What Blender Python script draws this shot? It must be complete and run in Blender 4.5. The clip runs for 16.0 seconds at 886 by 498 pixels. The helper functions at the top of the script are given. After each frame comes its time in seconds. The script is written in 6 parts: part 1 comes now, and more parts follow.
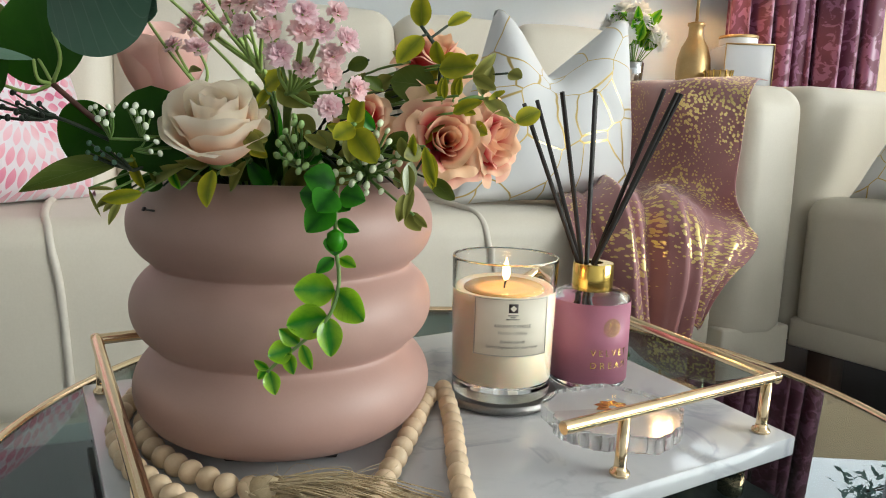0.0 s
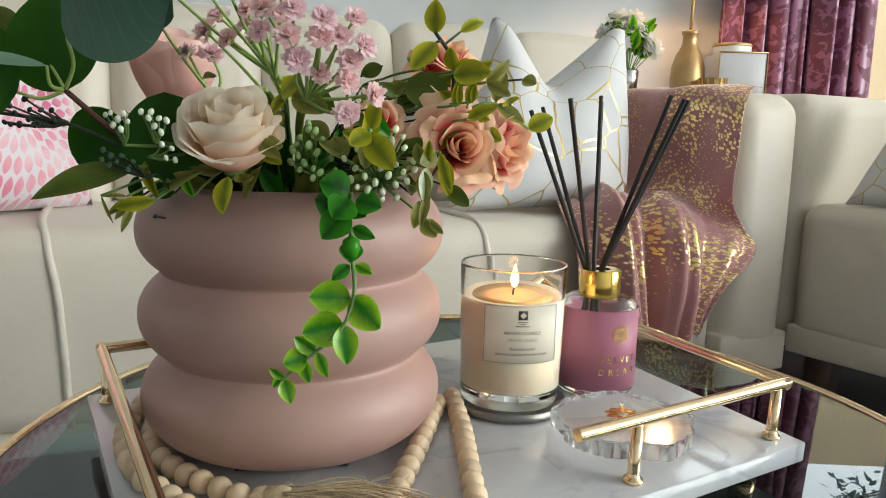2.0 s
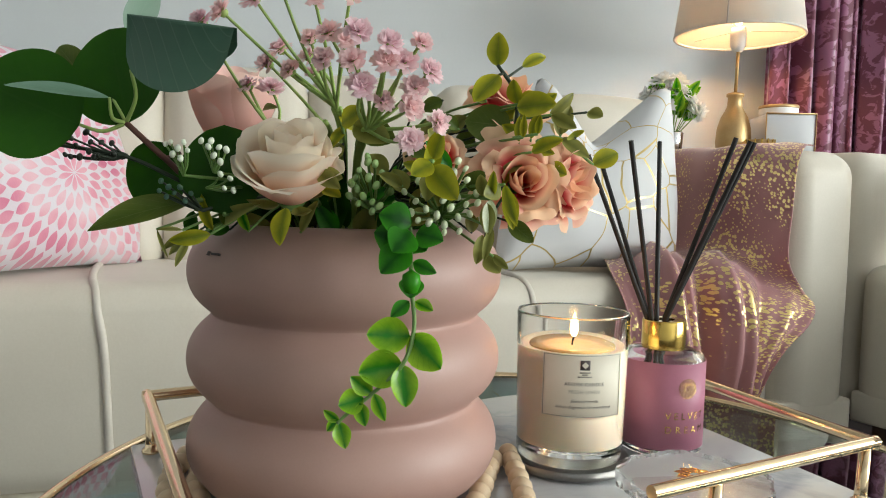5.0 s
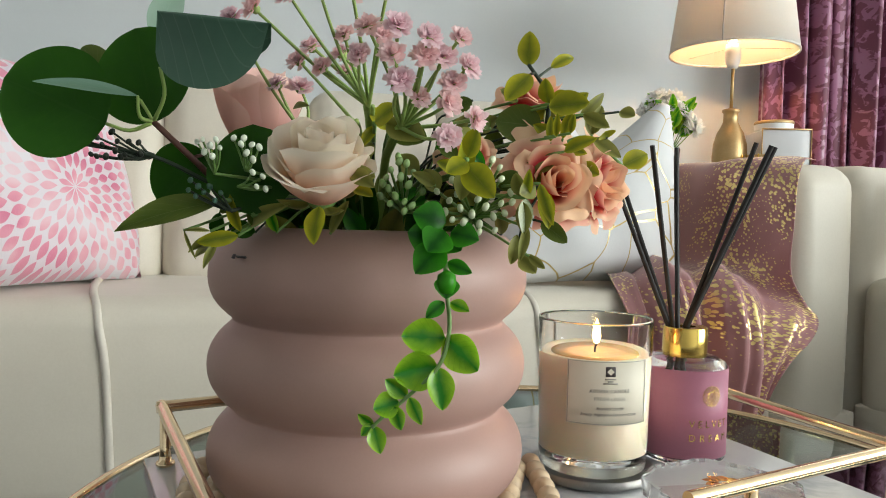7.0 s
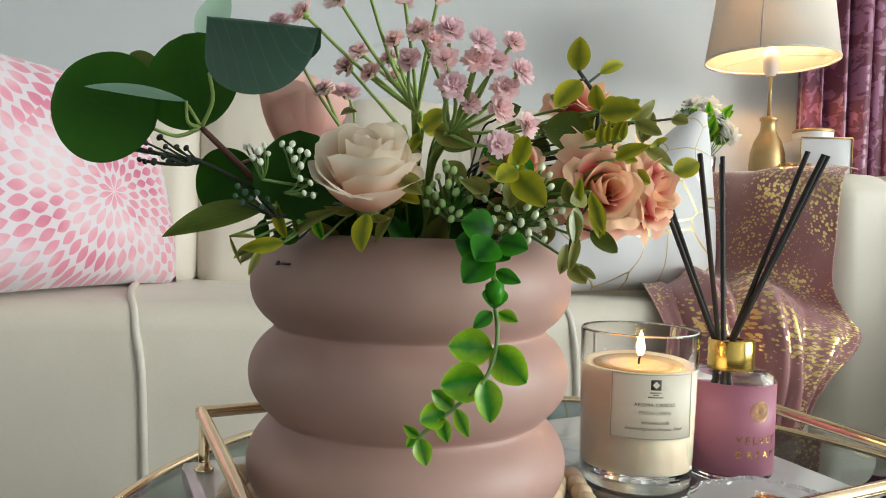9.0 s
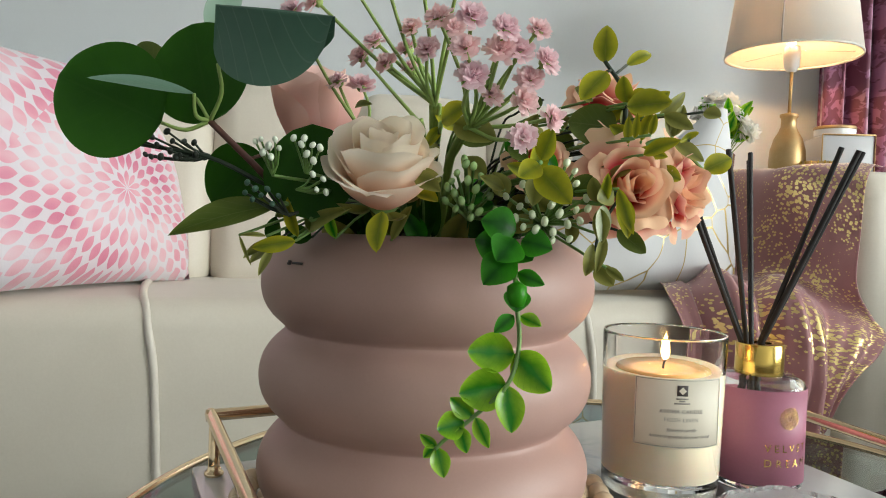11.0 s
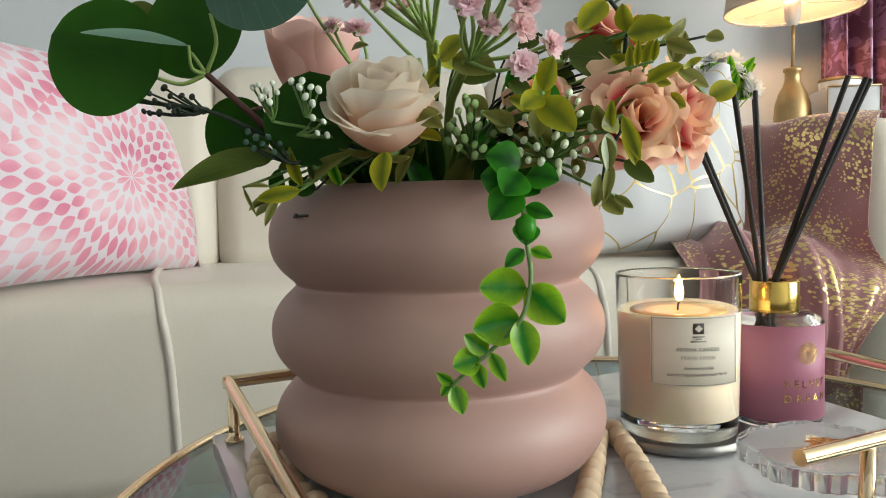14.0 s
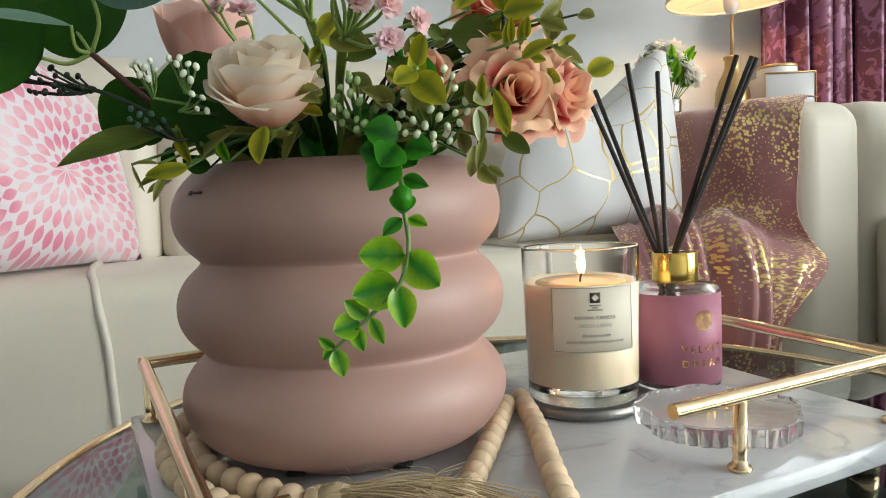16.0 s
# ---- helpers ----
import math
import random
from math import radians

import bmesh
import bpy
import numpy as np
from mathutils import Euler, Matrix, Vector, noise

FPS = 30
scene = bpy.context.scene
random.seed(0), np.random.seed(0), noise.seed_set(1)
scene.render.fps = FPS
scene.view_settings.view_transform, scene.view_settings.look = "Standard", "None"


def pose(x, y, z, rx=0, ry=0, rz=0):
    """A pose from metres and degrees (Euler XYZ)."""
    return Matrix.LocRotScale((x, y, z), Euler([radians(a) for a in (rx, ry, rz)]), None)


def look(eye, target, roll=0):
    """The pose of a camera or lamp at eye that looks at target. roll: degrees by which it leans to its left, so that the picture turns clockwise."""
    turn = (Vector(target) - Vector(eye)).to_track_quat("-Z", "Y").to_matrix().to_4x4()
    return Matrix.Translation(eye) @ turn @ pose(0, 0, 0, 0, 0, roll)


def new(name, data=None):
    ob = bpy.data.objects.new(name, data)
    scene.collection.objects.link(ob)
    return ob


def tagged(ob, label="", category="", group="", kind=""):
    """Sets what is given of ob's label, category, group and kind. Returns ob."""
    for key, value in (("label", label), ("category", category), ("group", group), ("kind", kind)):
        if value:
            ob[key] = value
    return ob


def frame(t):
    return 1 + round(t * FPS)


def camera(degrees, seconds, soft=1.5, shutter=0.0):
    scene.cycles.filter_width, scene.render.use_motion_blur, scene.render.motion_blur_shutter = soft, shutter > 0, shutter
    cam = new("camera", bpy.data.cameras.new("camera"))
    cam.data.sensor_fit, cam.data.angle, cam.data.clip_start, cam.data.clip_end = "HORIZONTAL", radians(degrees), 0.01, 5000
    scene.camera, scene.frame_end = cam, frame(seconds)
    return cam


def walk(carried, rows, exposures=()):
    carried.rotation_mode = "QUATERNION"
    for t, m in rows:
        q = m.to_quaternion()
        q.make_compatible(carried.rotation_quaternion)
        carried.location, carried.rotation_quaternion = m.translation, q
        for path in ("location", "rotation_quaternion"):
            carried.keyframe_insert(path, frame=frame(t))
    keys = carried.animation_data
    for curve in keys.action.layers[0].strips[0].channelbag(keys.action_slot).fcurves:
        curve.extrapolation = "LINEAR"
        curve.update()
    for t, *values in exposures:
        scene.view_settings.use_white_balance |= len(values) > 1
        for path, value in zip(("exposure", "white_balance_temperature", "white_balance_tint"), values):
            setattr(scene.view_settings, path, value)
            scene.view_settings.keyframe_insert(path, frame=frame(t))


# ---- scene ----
cam = camera(62.8, 16.0, 1.0)
PATH = [
    (0.0, (0.0171, 0.0019, 0.6067), (0.0031, 1.7382, 0.3157), 1.68),
    (0.5, (0.0136, 0.0037, 0.6086), (0.0058, 1.7399, 0.3227), 1.58),
    (1.0, (0.0099, 0.0072, 0.6025), (0.0076, 1.7443, 0.3209), 1.58),
    (1.5, (0.0082, 0.0072, 0.6016), (0.0103, 1.7452, 0.3252), 1.68),
    (2.0, (0.0038, 0.0037, 0.6052), (0.0087, 1.7426, 0.3340), 1.59),
    (2.5, (0.0038, 0.0107, 0.6017), (0.0026, 1.7505, 0.3359), 1.49),
    (3.0, (0.0091, 0.0142, 0.6051), (-0.0066, 1.7566, 0.3573), 1.59),
    (3.5, (-0.0013, 0.0222, 0.6098), (-0.0410, 1.7690, 0.3993), 1.79),
    (4.0, (-0.0033, 0.0230, 0.6001), (-0.0702, 1.7742, 0.4334), 1.80),
    (4.5, (-0.0053, 0.0204, 0.5914), (-0.1005, 1.7734, 0.4560), 1.50),
    (7.0, (-0.0320, 0.0266, 0.5743), (-0.1046, 1.7839, 0.5107), 1.30),
    (7.5, (-0.0364, 0.0266, 0.5762), (-0.1178, 1.7830, 0.5127), 1.60),
    (8.0, (-0.0398, 0.0222, 0.5789), (-0.1406, 1.7778, 0.5194), 1.80),
    (8.5, (-0.0434, 0.0292, 0.5754), (-0.1660, 1.7839, 0.5217), 1.80),
    (9.0, (-0.0426, 0.0327, 0.5745), (-0.1827, 1.7866, 0.5264), 1.80),
    (11.5, (-0.0487, 0.0547, 0.5755), (-0.2277, 1.8050, 0.5186), 2.01),
    (12.0, (-0.0531, 0.0565, 0.5783), (-0.2391, 1.8059, 0.5206), 2.01),
    (12.5, (-0.0619, 0.0477, 0.5767), (-0.2479, 1.7971, 0.5234), 1.61),
    (13.0, (-0.0567, 0.0450, 0.5731), (-0.2400, 1.7945, 0.5215), 0.51),
    (13.5, (-0.0465, 0.0433, 0.5561), (-0.2337, 1.7918, 0.4870), -0.69),
    (14.0, (-0.0465, 0.0530, 0.5535), (-0.2387, 1.7998, 0.4581), -1.39),
    (14.5, (-0.0483, 0.0556, 0.5535), (-0.2399, 1.8015, 0.4414), -1.90),
    (15.0, (-0.0484, 0.0574, 0.5509), (-0.2278, 1.8042, 0.4314), -2.20),
    (15.5, (-0.0360, 0.0503, 0.5515), (-0.1882, 1.7989, 0.4288), -2.40),
    (16.0, (-0.0045, 0.0406, 0.5412), (-0.1126, 1.7936, 0.4272), -2.40),
]
walk(cam, [(t, look(eye, target, roll)) for t, eye, target, roll in PATH])


# ---- light ----
def build_world():
    world = bpy.data.worlds.new("sky_world")
    world.use_nodes = True
    scene.world = world
    nt = world.node_tree
    sky = nt.nodes.new("ShaderNodeTexSky")
    sky.sky_type, sky.sun_disc = "NISHITA", False
    sky.sun_elevation, sky.sun_rotation = radians(45), radians(180)
    bg = nt.nodes["Background"]
    bg.inputs["Strength"].default_value = 0.12
    nt.links.new(sky.outputs[0], bg.inputs[0])


def area(name, eye, target, sx, sy, watts, color):
    data = bpy.data.lights.new(name, "AREA")
    data.shape, data.size, data.size_y, data.energy, data.color = "RECTANGLE", sx, sy, watts, color
    ob = new(name, data)
    ob.matrix_world = look(eye, target)
    return ob


def point(name, place, watts, color, size):
    data = bpy.data.lights.new(name, "POINT")
    data.energy, data.color, data.shadow_soft_size = watts, color, size
    ob = new(name, data)
    ob.location = place
    return ob


build_world()
WINDOW_DAY = (0.95, 1.0, 0.96)
area("window_daylight_side", (4.60, -0.3, 1.40), (0.0, 0.3, 0.8), 3.1, 1.8, 235, WINDOW_DAY)
point("lamp_bulb_light", (0.765, 2.35, 1.185), 8.0, (1.0, 0.56, 0.25), 0.03)
point("flame_light", (0.064, 0.590, 0.499), 0.030, (1.0, 0.40, 0.09), 0.004)
sun_data = bpy.data.lights.new("sun", "SUN")
sun_data.energy, sun_data.angle, sun_data.color = 5.0, radians(0.5), (1.0, 0.95, 0.86)
new("sun", sun_data).matrix_world = look((0, -4.0, 4.0), (0, 0, 0))


# ---- materials ----
def nodes_of(name):
    m = bpy.data.materials.new(name)
    m.use_nodes = True
    nt = m.node_tree
    return m, nt, nt.nodes["Principled BSDF"]


def add(nt, kind, **values):
    n = nt.nodes.new(kind)
    for k, v in values.items():
        n.inputs[k].default_value = v
    return n


def coords(nt, out="Object"):
    return nt.nodes.new("ShaderNodeTexCoord").outputs[out]


def math_node(nt, op, a, b=None):
    n = nt.nodes.new("ShaderNodeMath")
    n.operation = op
    for i, v in enumerate((a, b)):
        if v is None:
            continue
        if isinstance(v, (int, float)):
            n.inputs[i].default_value = v
        else:
            nt.links.new(v, n.inputs[i])
    return n.outputs[0]


def mix_color(nt, fac, a, b):
    n = nt.nodes.new("ShaderNodeMix")
    n.data_type = "RGBA"
    for sock, v in ((n.inputs[0], fac), (n.inputs[6], a), (n.inputs[7], b)):
        if isinstance(v, (int, float)):
            sock.default_value = v
        elif isinstance(v, tuple):
            sock.default_value = (*v, 1) if len(v) == 3 else v
        else:
            nt.links.new(v, sock)
    return n.outputs[2]


def ramp(nt, fac, lo, hi):
    n = nt.nodes.new("ShaderNodeMapRange")
    n.clamp = True
    n.inputs[1].default_value, n.inputs[2].default_value = lo, hi
    nt.links.new(fac, n.inputs[0])
    return n.outputs[0]


def bump(nt, bsdf, height, strength, distance):
    n = add(nt, "ShaderNodeBump", Strength=strength, Distance=distance)
    nt.links.new(height, n.inputs["Height"])
    nt.links.new(n.outputs[0], bsdf.inputs["Normal"])


def surface(name, c1, c2, rough=0.5, metal=0.0, scale=30.0, fine=400.0, relief=0.15, depth=0.0005, sheen=0.0, coat=0.0, sss=0.0, random_tint=0.0, ior=1.5, rough_var=0.08):
    """Two tones mottled at a coarse and a fine scale, with fine relief."""
    m, nt, b = nodes_of(name)
    co = coords(nt)
    big = add(nt, "ShaderNodeTexNoise", Scale=scale, Detail=4.0)
    small = add(nt, "ShaderNodeTexNoise", Scale=fine, Detail=3.0)
    nt.links.new(co, big.inputs["Vector"])
    nt.links.new(co, small.inputs["Vector"])
    fac = math_node(nt, "ADD", math_node(nt, "MULTIPLY", big.outputs[0], 0.7), math_node(nt, "MULTIPLY", small.outputs[0], 0.3))
    col = mix_color(nt, ramp(nt, fac, 0.3, 0.7), c1, c2)
    if random_tint:
        info = nt.nodes.new("ShaderNodeObjectInfo")
        hsv = nt.nodes.new("ShaderNodeHueSaturation")
        nt.links.new(col, hsv.inputs["Color"])
        nt.links.new(math_node(nt, "ADD", math_node(nt, "MULTIPLY", info.outputs["Random"], random_tint), 1 - random_tint / 2), hsv.inputs["Value"])
        col = hsv.outputs[0]
    nt.links.new(col, b.inputs["Base Color"])
    r = math_node(nt, "ADD", math_node(nt, "MULTIPLY", big.outputs[0], rough_var), rough - rough_var / 2)
    nt.links.new(r, b.inputs["Roughness"])
    b.inputs["Metallic"].default_value = metal
    b.inputs["IOR"].default_value = ior
    if sheen:
        b.inputs["Sheen Weight"].default_value = sheen
        b.inputs["Sheen Roughness"].default_value = 0.4
    if coat:
        b.inputs["Coat Weight"].default_value = coat
        b.inputs["Coat Roughness"].default_value = 0.15
    if sss:
        b.inputs["Subsurface Weight"].default_value = sss
        b.inputs["Subsurface Radius"].default_value = (0.02, 0.01, 0.006)
        b.inputs["Subsurface Scale"].default_value = 0.5
    if relief:
        bump(nt, b, small.outputs[0], relief, depth)
    return m


def glass(name, color=(1, 1, 1), ior=1.45, rough=0.0):
    m, nt, b = nodes_of(name)
    b.inputs["Base Color"].default_value = (*color, 1)
    b.inputs["Transmission Weight"].default_value = 1.0
    b.inputs["Roughness"].default_value = rough
    b.inputs["IOR"].default_value = ior
    return m


def glow(name, color, strength):
    m, nt, b = nodes_of(name)
    b.inputs["Base Color"].default_value = (*color, 1)
    b.inputs["Emission Color"].default_value = (*color, 1)
    b.inputs["Emission Strength"].default_value = strength
    return m


def petal_mat(name, inner, outer, edge_pow=1.0, vary=0.12, shift=0.0, lo=0.1, hi=0.9, trans=0.30):
    """Cloth petal: tone runs along the petal's length, light passes through a little."""
    m, nt, b = nodes_of(name)
    uv = nt.nodes.new("ShaderNodeSeparateXYZ")
    nt.links.new(coords(nt, "UV"), uv.inputs[0])
    noise_n = add(nt, "ShaderNodeTexNoise", Scale=60.0, Detail=4.0)
    nt.links.new(coords(nt), noise_n.inputs["Vector"])
    weave = add(nt, "ShaderNodeTexNoise", Scale=900.0, Detail=2.0)
    nt.links.new(coords(nt), weave.inputs["Vector"])
    t = math_node(nt, "POWER", uv.outputs[1], edge_pow)
    t = math_node(nt, "ADD", t, math_node(nt, "MULTIPLY", math_node(nt, "SUBTRACT", noise_n.outputs[0], 0.5), 0.35))
    info, hsv = nt.nodes.new("ShaderNodeObjectInfo"), nt.nodes.new("ShaderNodeHueSaturation")
    t = math_node(nt, "ADD", t, math_node(nt, "MULTIPLY", math_node(nt, "SUBTRACT", info.outputs["Random"], 0.5), shift))
    col = mix_color(nt, ramp(nt, t, lo, hi), inner, outer)
    nt.links.new(col, hsv.inputs["Color"])
    nt.links.new(math_node(nt, "ADD", math_node(nt, "MULTIPLY", info.outputs["Random"], vary), 1 - vary / 2), hsv.inputs["Saturation"])
    nt.links.new(math_node(nt, "ADD", math_node(nt, "MULTIPLY", info.outputs["Random"], vary * 0.12), 0.5 - vary * 0.06), hsv.inputs["Hue"])
    col = hsv.outputs[0]
    nt.links.new(col, b.inputs["Base Color"])
    b.inputs["Roughness"].default_value = 0.8
    b.inputs["Specular IOR Level"].default_value = 0.2
    b.inputs["Sheen Weight"].default_value = 0.15
    bump(nt, b, weave.outputs[0], 0.12, 0.0004)
    tr = nt.nodes.new("ShaderNodeBsdfTranslucent")
    nt.links.new(col, tr.inputs[0])
    mx = nt.nodes.new("ShaderNodeMixShader")
    mx.inputs[0].default_value = trans
    nt.links.new(b.outputs[0], mx.inputs[1])
    nt.links.new(tr.outputs[0], mx.inputs[2])
    nt.links.new(mx.outputs[0], nt.nodes["Material Output"].inputs[0])
    return m


def leaf_mat(name, mid, edge, rough=0.5, vein=(0.2, 0.25, 0.1), vein_amount=0.25, trans=0.25, spec=0.25):
    m, nt, b = nodes_of(name)
    uv = nt.nodes.new("ShaderNodeSeparateXYZ")
    nt.links.new(coords(nt, "UV"), uv.inputs[0])
    across = math_node(nt, "ABSOLUTE", math_node(nt, "SUBTRACT", uv.outputs[0], 0.5))
    nz = add(nt, "ShaderNodeTexNoise", Scale=120.0, Detail=4.0)
    nt.links.new(coords(nt), nz.inputs["Vector"])
    t = math_node(nt, "ADD", math_node(nt, "MULTIPLY", across, 1.6), math_node(nt, "MULTIPLY", math_node(nt, "SUBTRACT", nz.outputs[0], 0.5), 0.7))
    col = mix_color(nt, ramp(nt, t, 0.05, 0.85), mid, edge)
    line = math_node(nt, "LESS_THAN", across, 0.012)
    side = math_node(nt, "FRACT", math_node(nt, "MULTIPLY", math_node(nt, "SUBTRACT", uv.outputs[1], math_node(nt, "MULTIPLY", across, 0.7)), 7.0))
    veins = math_node(nt, "MAXIMUM", line, math_node(nt, "MULTIPLY", math_node(nt, "LESS_THAN", side, 0.08), 0.6))
    col = mix_color(nt, math_node(nt, "MULTIPLY", veins, vein_amount), col, vein)
    nt.links.new(col, b.inputs["Base Color"])
    nt.links.new(math_node(nt, "ADD", math_node(nt, "MULTIPLY", nz.outputs[0], 0.2), rough - 0.1), b.inputs["Roughness"])
    b.inputs["Specular IOR Level"].default_value = spec
    bump(nt, b, math_node(nt, "ADD", veins, nz.outputs[0]), 0.15, 0.0005)
    tr = nt.nodes.new("ShaderNodeBsdfTranslucent")
    nt.links.new(col, tr.inputs[0])
    mx = nt.nodes.new("ShaderNodeMixShader")
    mx.inputs[0].default_value = trans
    nt.links.new(b.outputs[0], mx.inputs[1])
    nt.links.new(tr.outputs[0], mx.inputs[2])
    nt.links.new(mx.outputs[0], nt.nodes["Material Output"].inputs[0])
    return m


def marble_mat():
    m, nt, b = nodes_of("white_marble")
    co = coords(nt)
    n1 = add(nt, "ShaderNodeTexNoise", Scale=5.0, Detail=6.0, Distortion=1.2)
    n2 = add(nt, "ShaderNodeTexNoise", Scale=9.0, Detail=8.0, Distortion=2.0)
    for n in (n1, n2):
        nt.links.new(co, n.inputs["Vector"])
    vein = math_node(nt, "SUBTRACT", 1.0, ramp(nt, math_node(nt, "ABSOLUTE", math_node(nt, "SUBTRACT", n2.outputs[0], 0.5)), 0.0, 0.05))
    vein = math_node(nt, "MULTIPLY", vein, ramp(nt, n1.outputs[0], 0.48, 0.66))
    col = mix_color(nt, ramp(nt, n1.outputs[0], 0.3, 0.7), (0.55, 0.555, 0.56), (0.43, 0.44, 0.47))
    col = mix_color(nt, math_node(nt, "MULTIPLY", vein, 0.7), col, (0.24, 0.26, 0.29))
    nt.links.new(col, b.inputs["Base Color"])
    b.inputs["Roughness"].default_value = 0.12
    b.inputs["Coat Weight"].default_value = 0.3
    b.inputs["Coat Roughness"].default_value = 0.05
    return m


def dahlia_mat(cu, cv):
    """Printed pillow cloth: rings of pink petals about a centre at (cu, cv) on white."""
    m, nt, b = nodes_of("dahlia_print_cloth")
    s = nt.nodes.new("ShaderNodeSeparateXYZ")
    nt.links.new(coords(nt, "UV"), s.inputs[0])
    nz = add(nt, "ShaderNodeTexNoise", Scale=3.0, Detail=3.0)
    nt.links.new(coords(nt, "UV"), nz.inputs["Vector"])

    def rings(cx, cy, step):
        x, y = math_node(nt, "MULTIPLY", math_node(nt, "SUBTRACT", s.outputs[0], cx), 1.4), math_node(nt, "SUBTRACT", s.outputs[1], cy)
        r = math_node(nt, "SQRT", math_node(nt, "ADD", math_node(nt, "MULTIPLY", x, x), math_node(nt, "MULTIPLY", y, y)))
        th = math_node(nt, "ADD", math_node(nt, "DIVIDE", math_node(nt, "ARCTAN2", y, x), 2 * math.pi), 0.5)
        q = math_node(nt, "DIVIDE", r, step)
        ring = math_node(nt, "FLOOR", q)
        count = math_node(nt, "ADD", math_node(nt, "MULTIPLY", ring, 8.0), 10.0)
        a = math_node(nt, "FRACT", math_node(nt, "ADD", math_node(nt, "MULTIPLY", th, count), math_node(nt, "MULTIPLY", ring, 0.5)))
        f = math_node(nt, "FRACT", q)
        da = math_node(nt, "DIVIDE", math_node(nt, "SUBTRACT", a, 0.5), 0.44)
        df = math_node(nt, "DIVIDE", math_node(nt, "SUBTRACT", f, 0.5), 0.50)
        e = math_node(nt, "ADD", math_node(nt, "ABSOLUTE", da), math_node(nt, "MULTIPLY", df, df))
        return math_node(nt, "SUBTRACT", 1.0, ramp(nt, e, 0.86, 1.0)), r

    p1, r1 = rings(cu, cv, 0.085)
    p2, r2 = rings(0.12, 1.02, 0.095)
    pick = math_node(nt, "LESS_THAN", r2, math_node(nt, "MULTIPLY", r1, 0.95))
    petals = math_node(nt, "ADD", math_node(nt, "MULTIPLY", pick, p2), math_node(nt, "MULTIPLY", math_node(nt, "SUBTRACT", 1.0, pick), p1))
    pink = mix_color(nt, ramp(nt, nz.outputs[0], 0.35, 0.68), (0.82, 0.42, 0.48), (0.56, 0.11, 0.22))
    base = mix_color(nt, ramp(nt, nz.outputs[0], 0.3, 0.7), (0.70, 0.655, 0.69), (0.65, 0.56, 0.61))
    col = mix_color(nt, math_node(nt, "MULTIPLY", petals, ramp(nt, nz.outputs[0], 0.26, 0.50)), base, pink)
    nt.links.new(col, b.inputs["Base Color"])
    b.inputs["Roughness"].default_value = 0.6
    b.inputs["Sheen Weight"].default_value = 0.5
    weave = add(nt, "ShaderNodeTexNoise", Scale=260.0, Detail=2.0)
    nt.links.new(coords(nt), weave.inputs["Vector"])
    bump(nt, b, weave.outputs[0], 0.25, 0.001)
    return m


def gold_line_mat():
    """White pillow cloth with thin curved gold lines."""
    m, nt, b = nodes_of("gold_line_cloth")
    co = coords(nt, "UV")
    warp = add(nt, "ShaderNodeTexNoise", Scale=2.0, Detail=2.0)
    nt.links.new(co, warp.inputs["Vector"])
    mixv = nt.nodes.new("ShaderNodeVectorMath")
    mixv.operation = "MULTIPLY_ADD"
    nt.links.new(warp.outputs[1], mixv.inputs[0])
    mixv.inputs[1].default_value = (0.24, 0.24, 0)
    nt.links.new(co, mixv.inputs[2])
    v = add(nt, "ShaderNodeTexVoronoi", Scale=4.2)
    v.feature = "DISTANCE_TO_EDGE"
    nt.links.new(mixv.outputs[0], v.inputs["Vector"])
    line = math_node(nt, "SUBTRACT", 1.0, ramp(nt, v.outputs[0], 0.008, 0.018))
    nz = add(nt, "ShaderNodeTexNoise", Scale=220.0, Detail=2.0)
    nt.links.new(coords(nt), nz.inputs["Vector"])
    col = mix_color(nt, line, (0.66, 0.66, 0.665), (0.55, 0.40, 0.14))
    nt.links.new(col, b.inputs["Base Color"])
    nt.links.new(math_node(nt, "MULTIPLY", line, 0.75), b.inputs["Metallic"])
    nt.links.new(math_node(nt, "SUBTRACT", 0.7, math_node(nt, "MULTIPLY", line, 0.4)), b.inputs["Roughness"])
    bump(nt, b, nz.outputs[0], 0.2, 0.001)
    return m


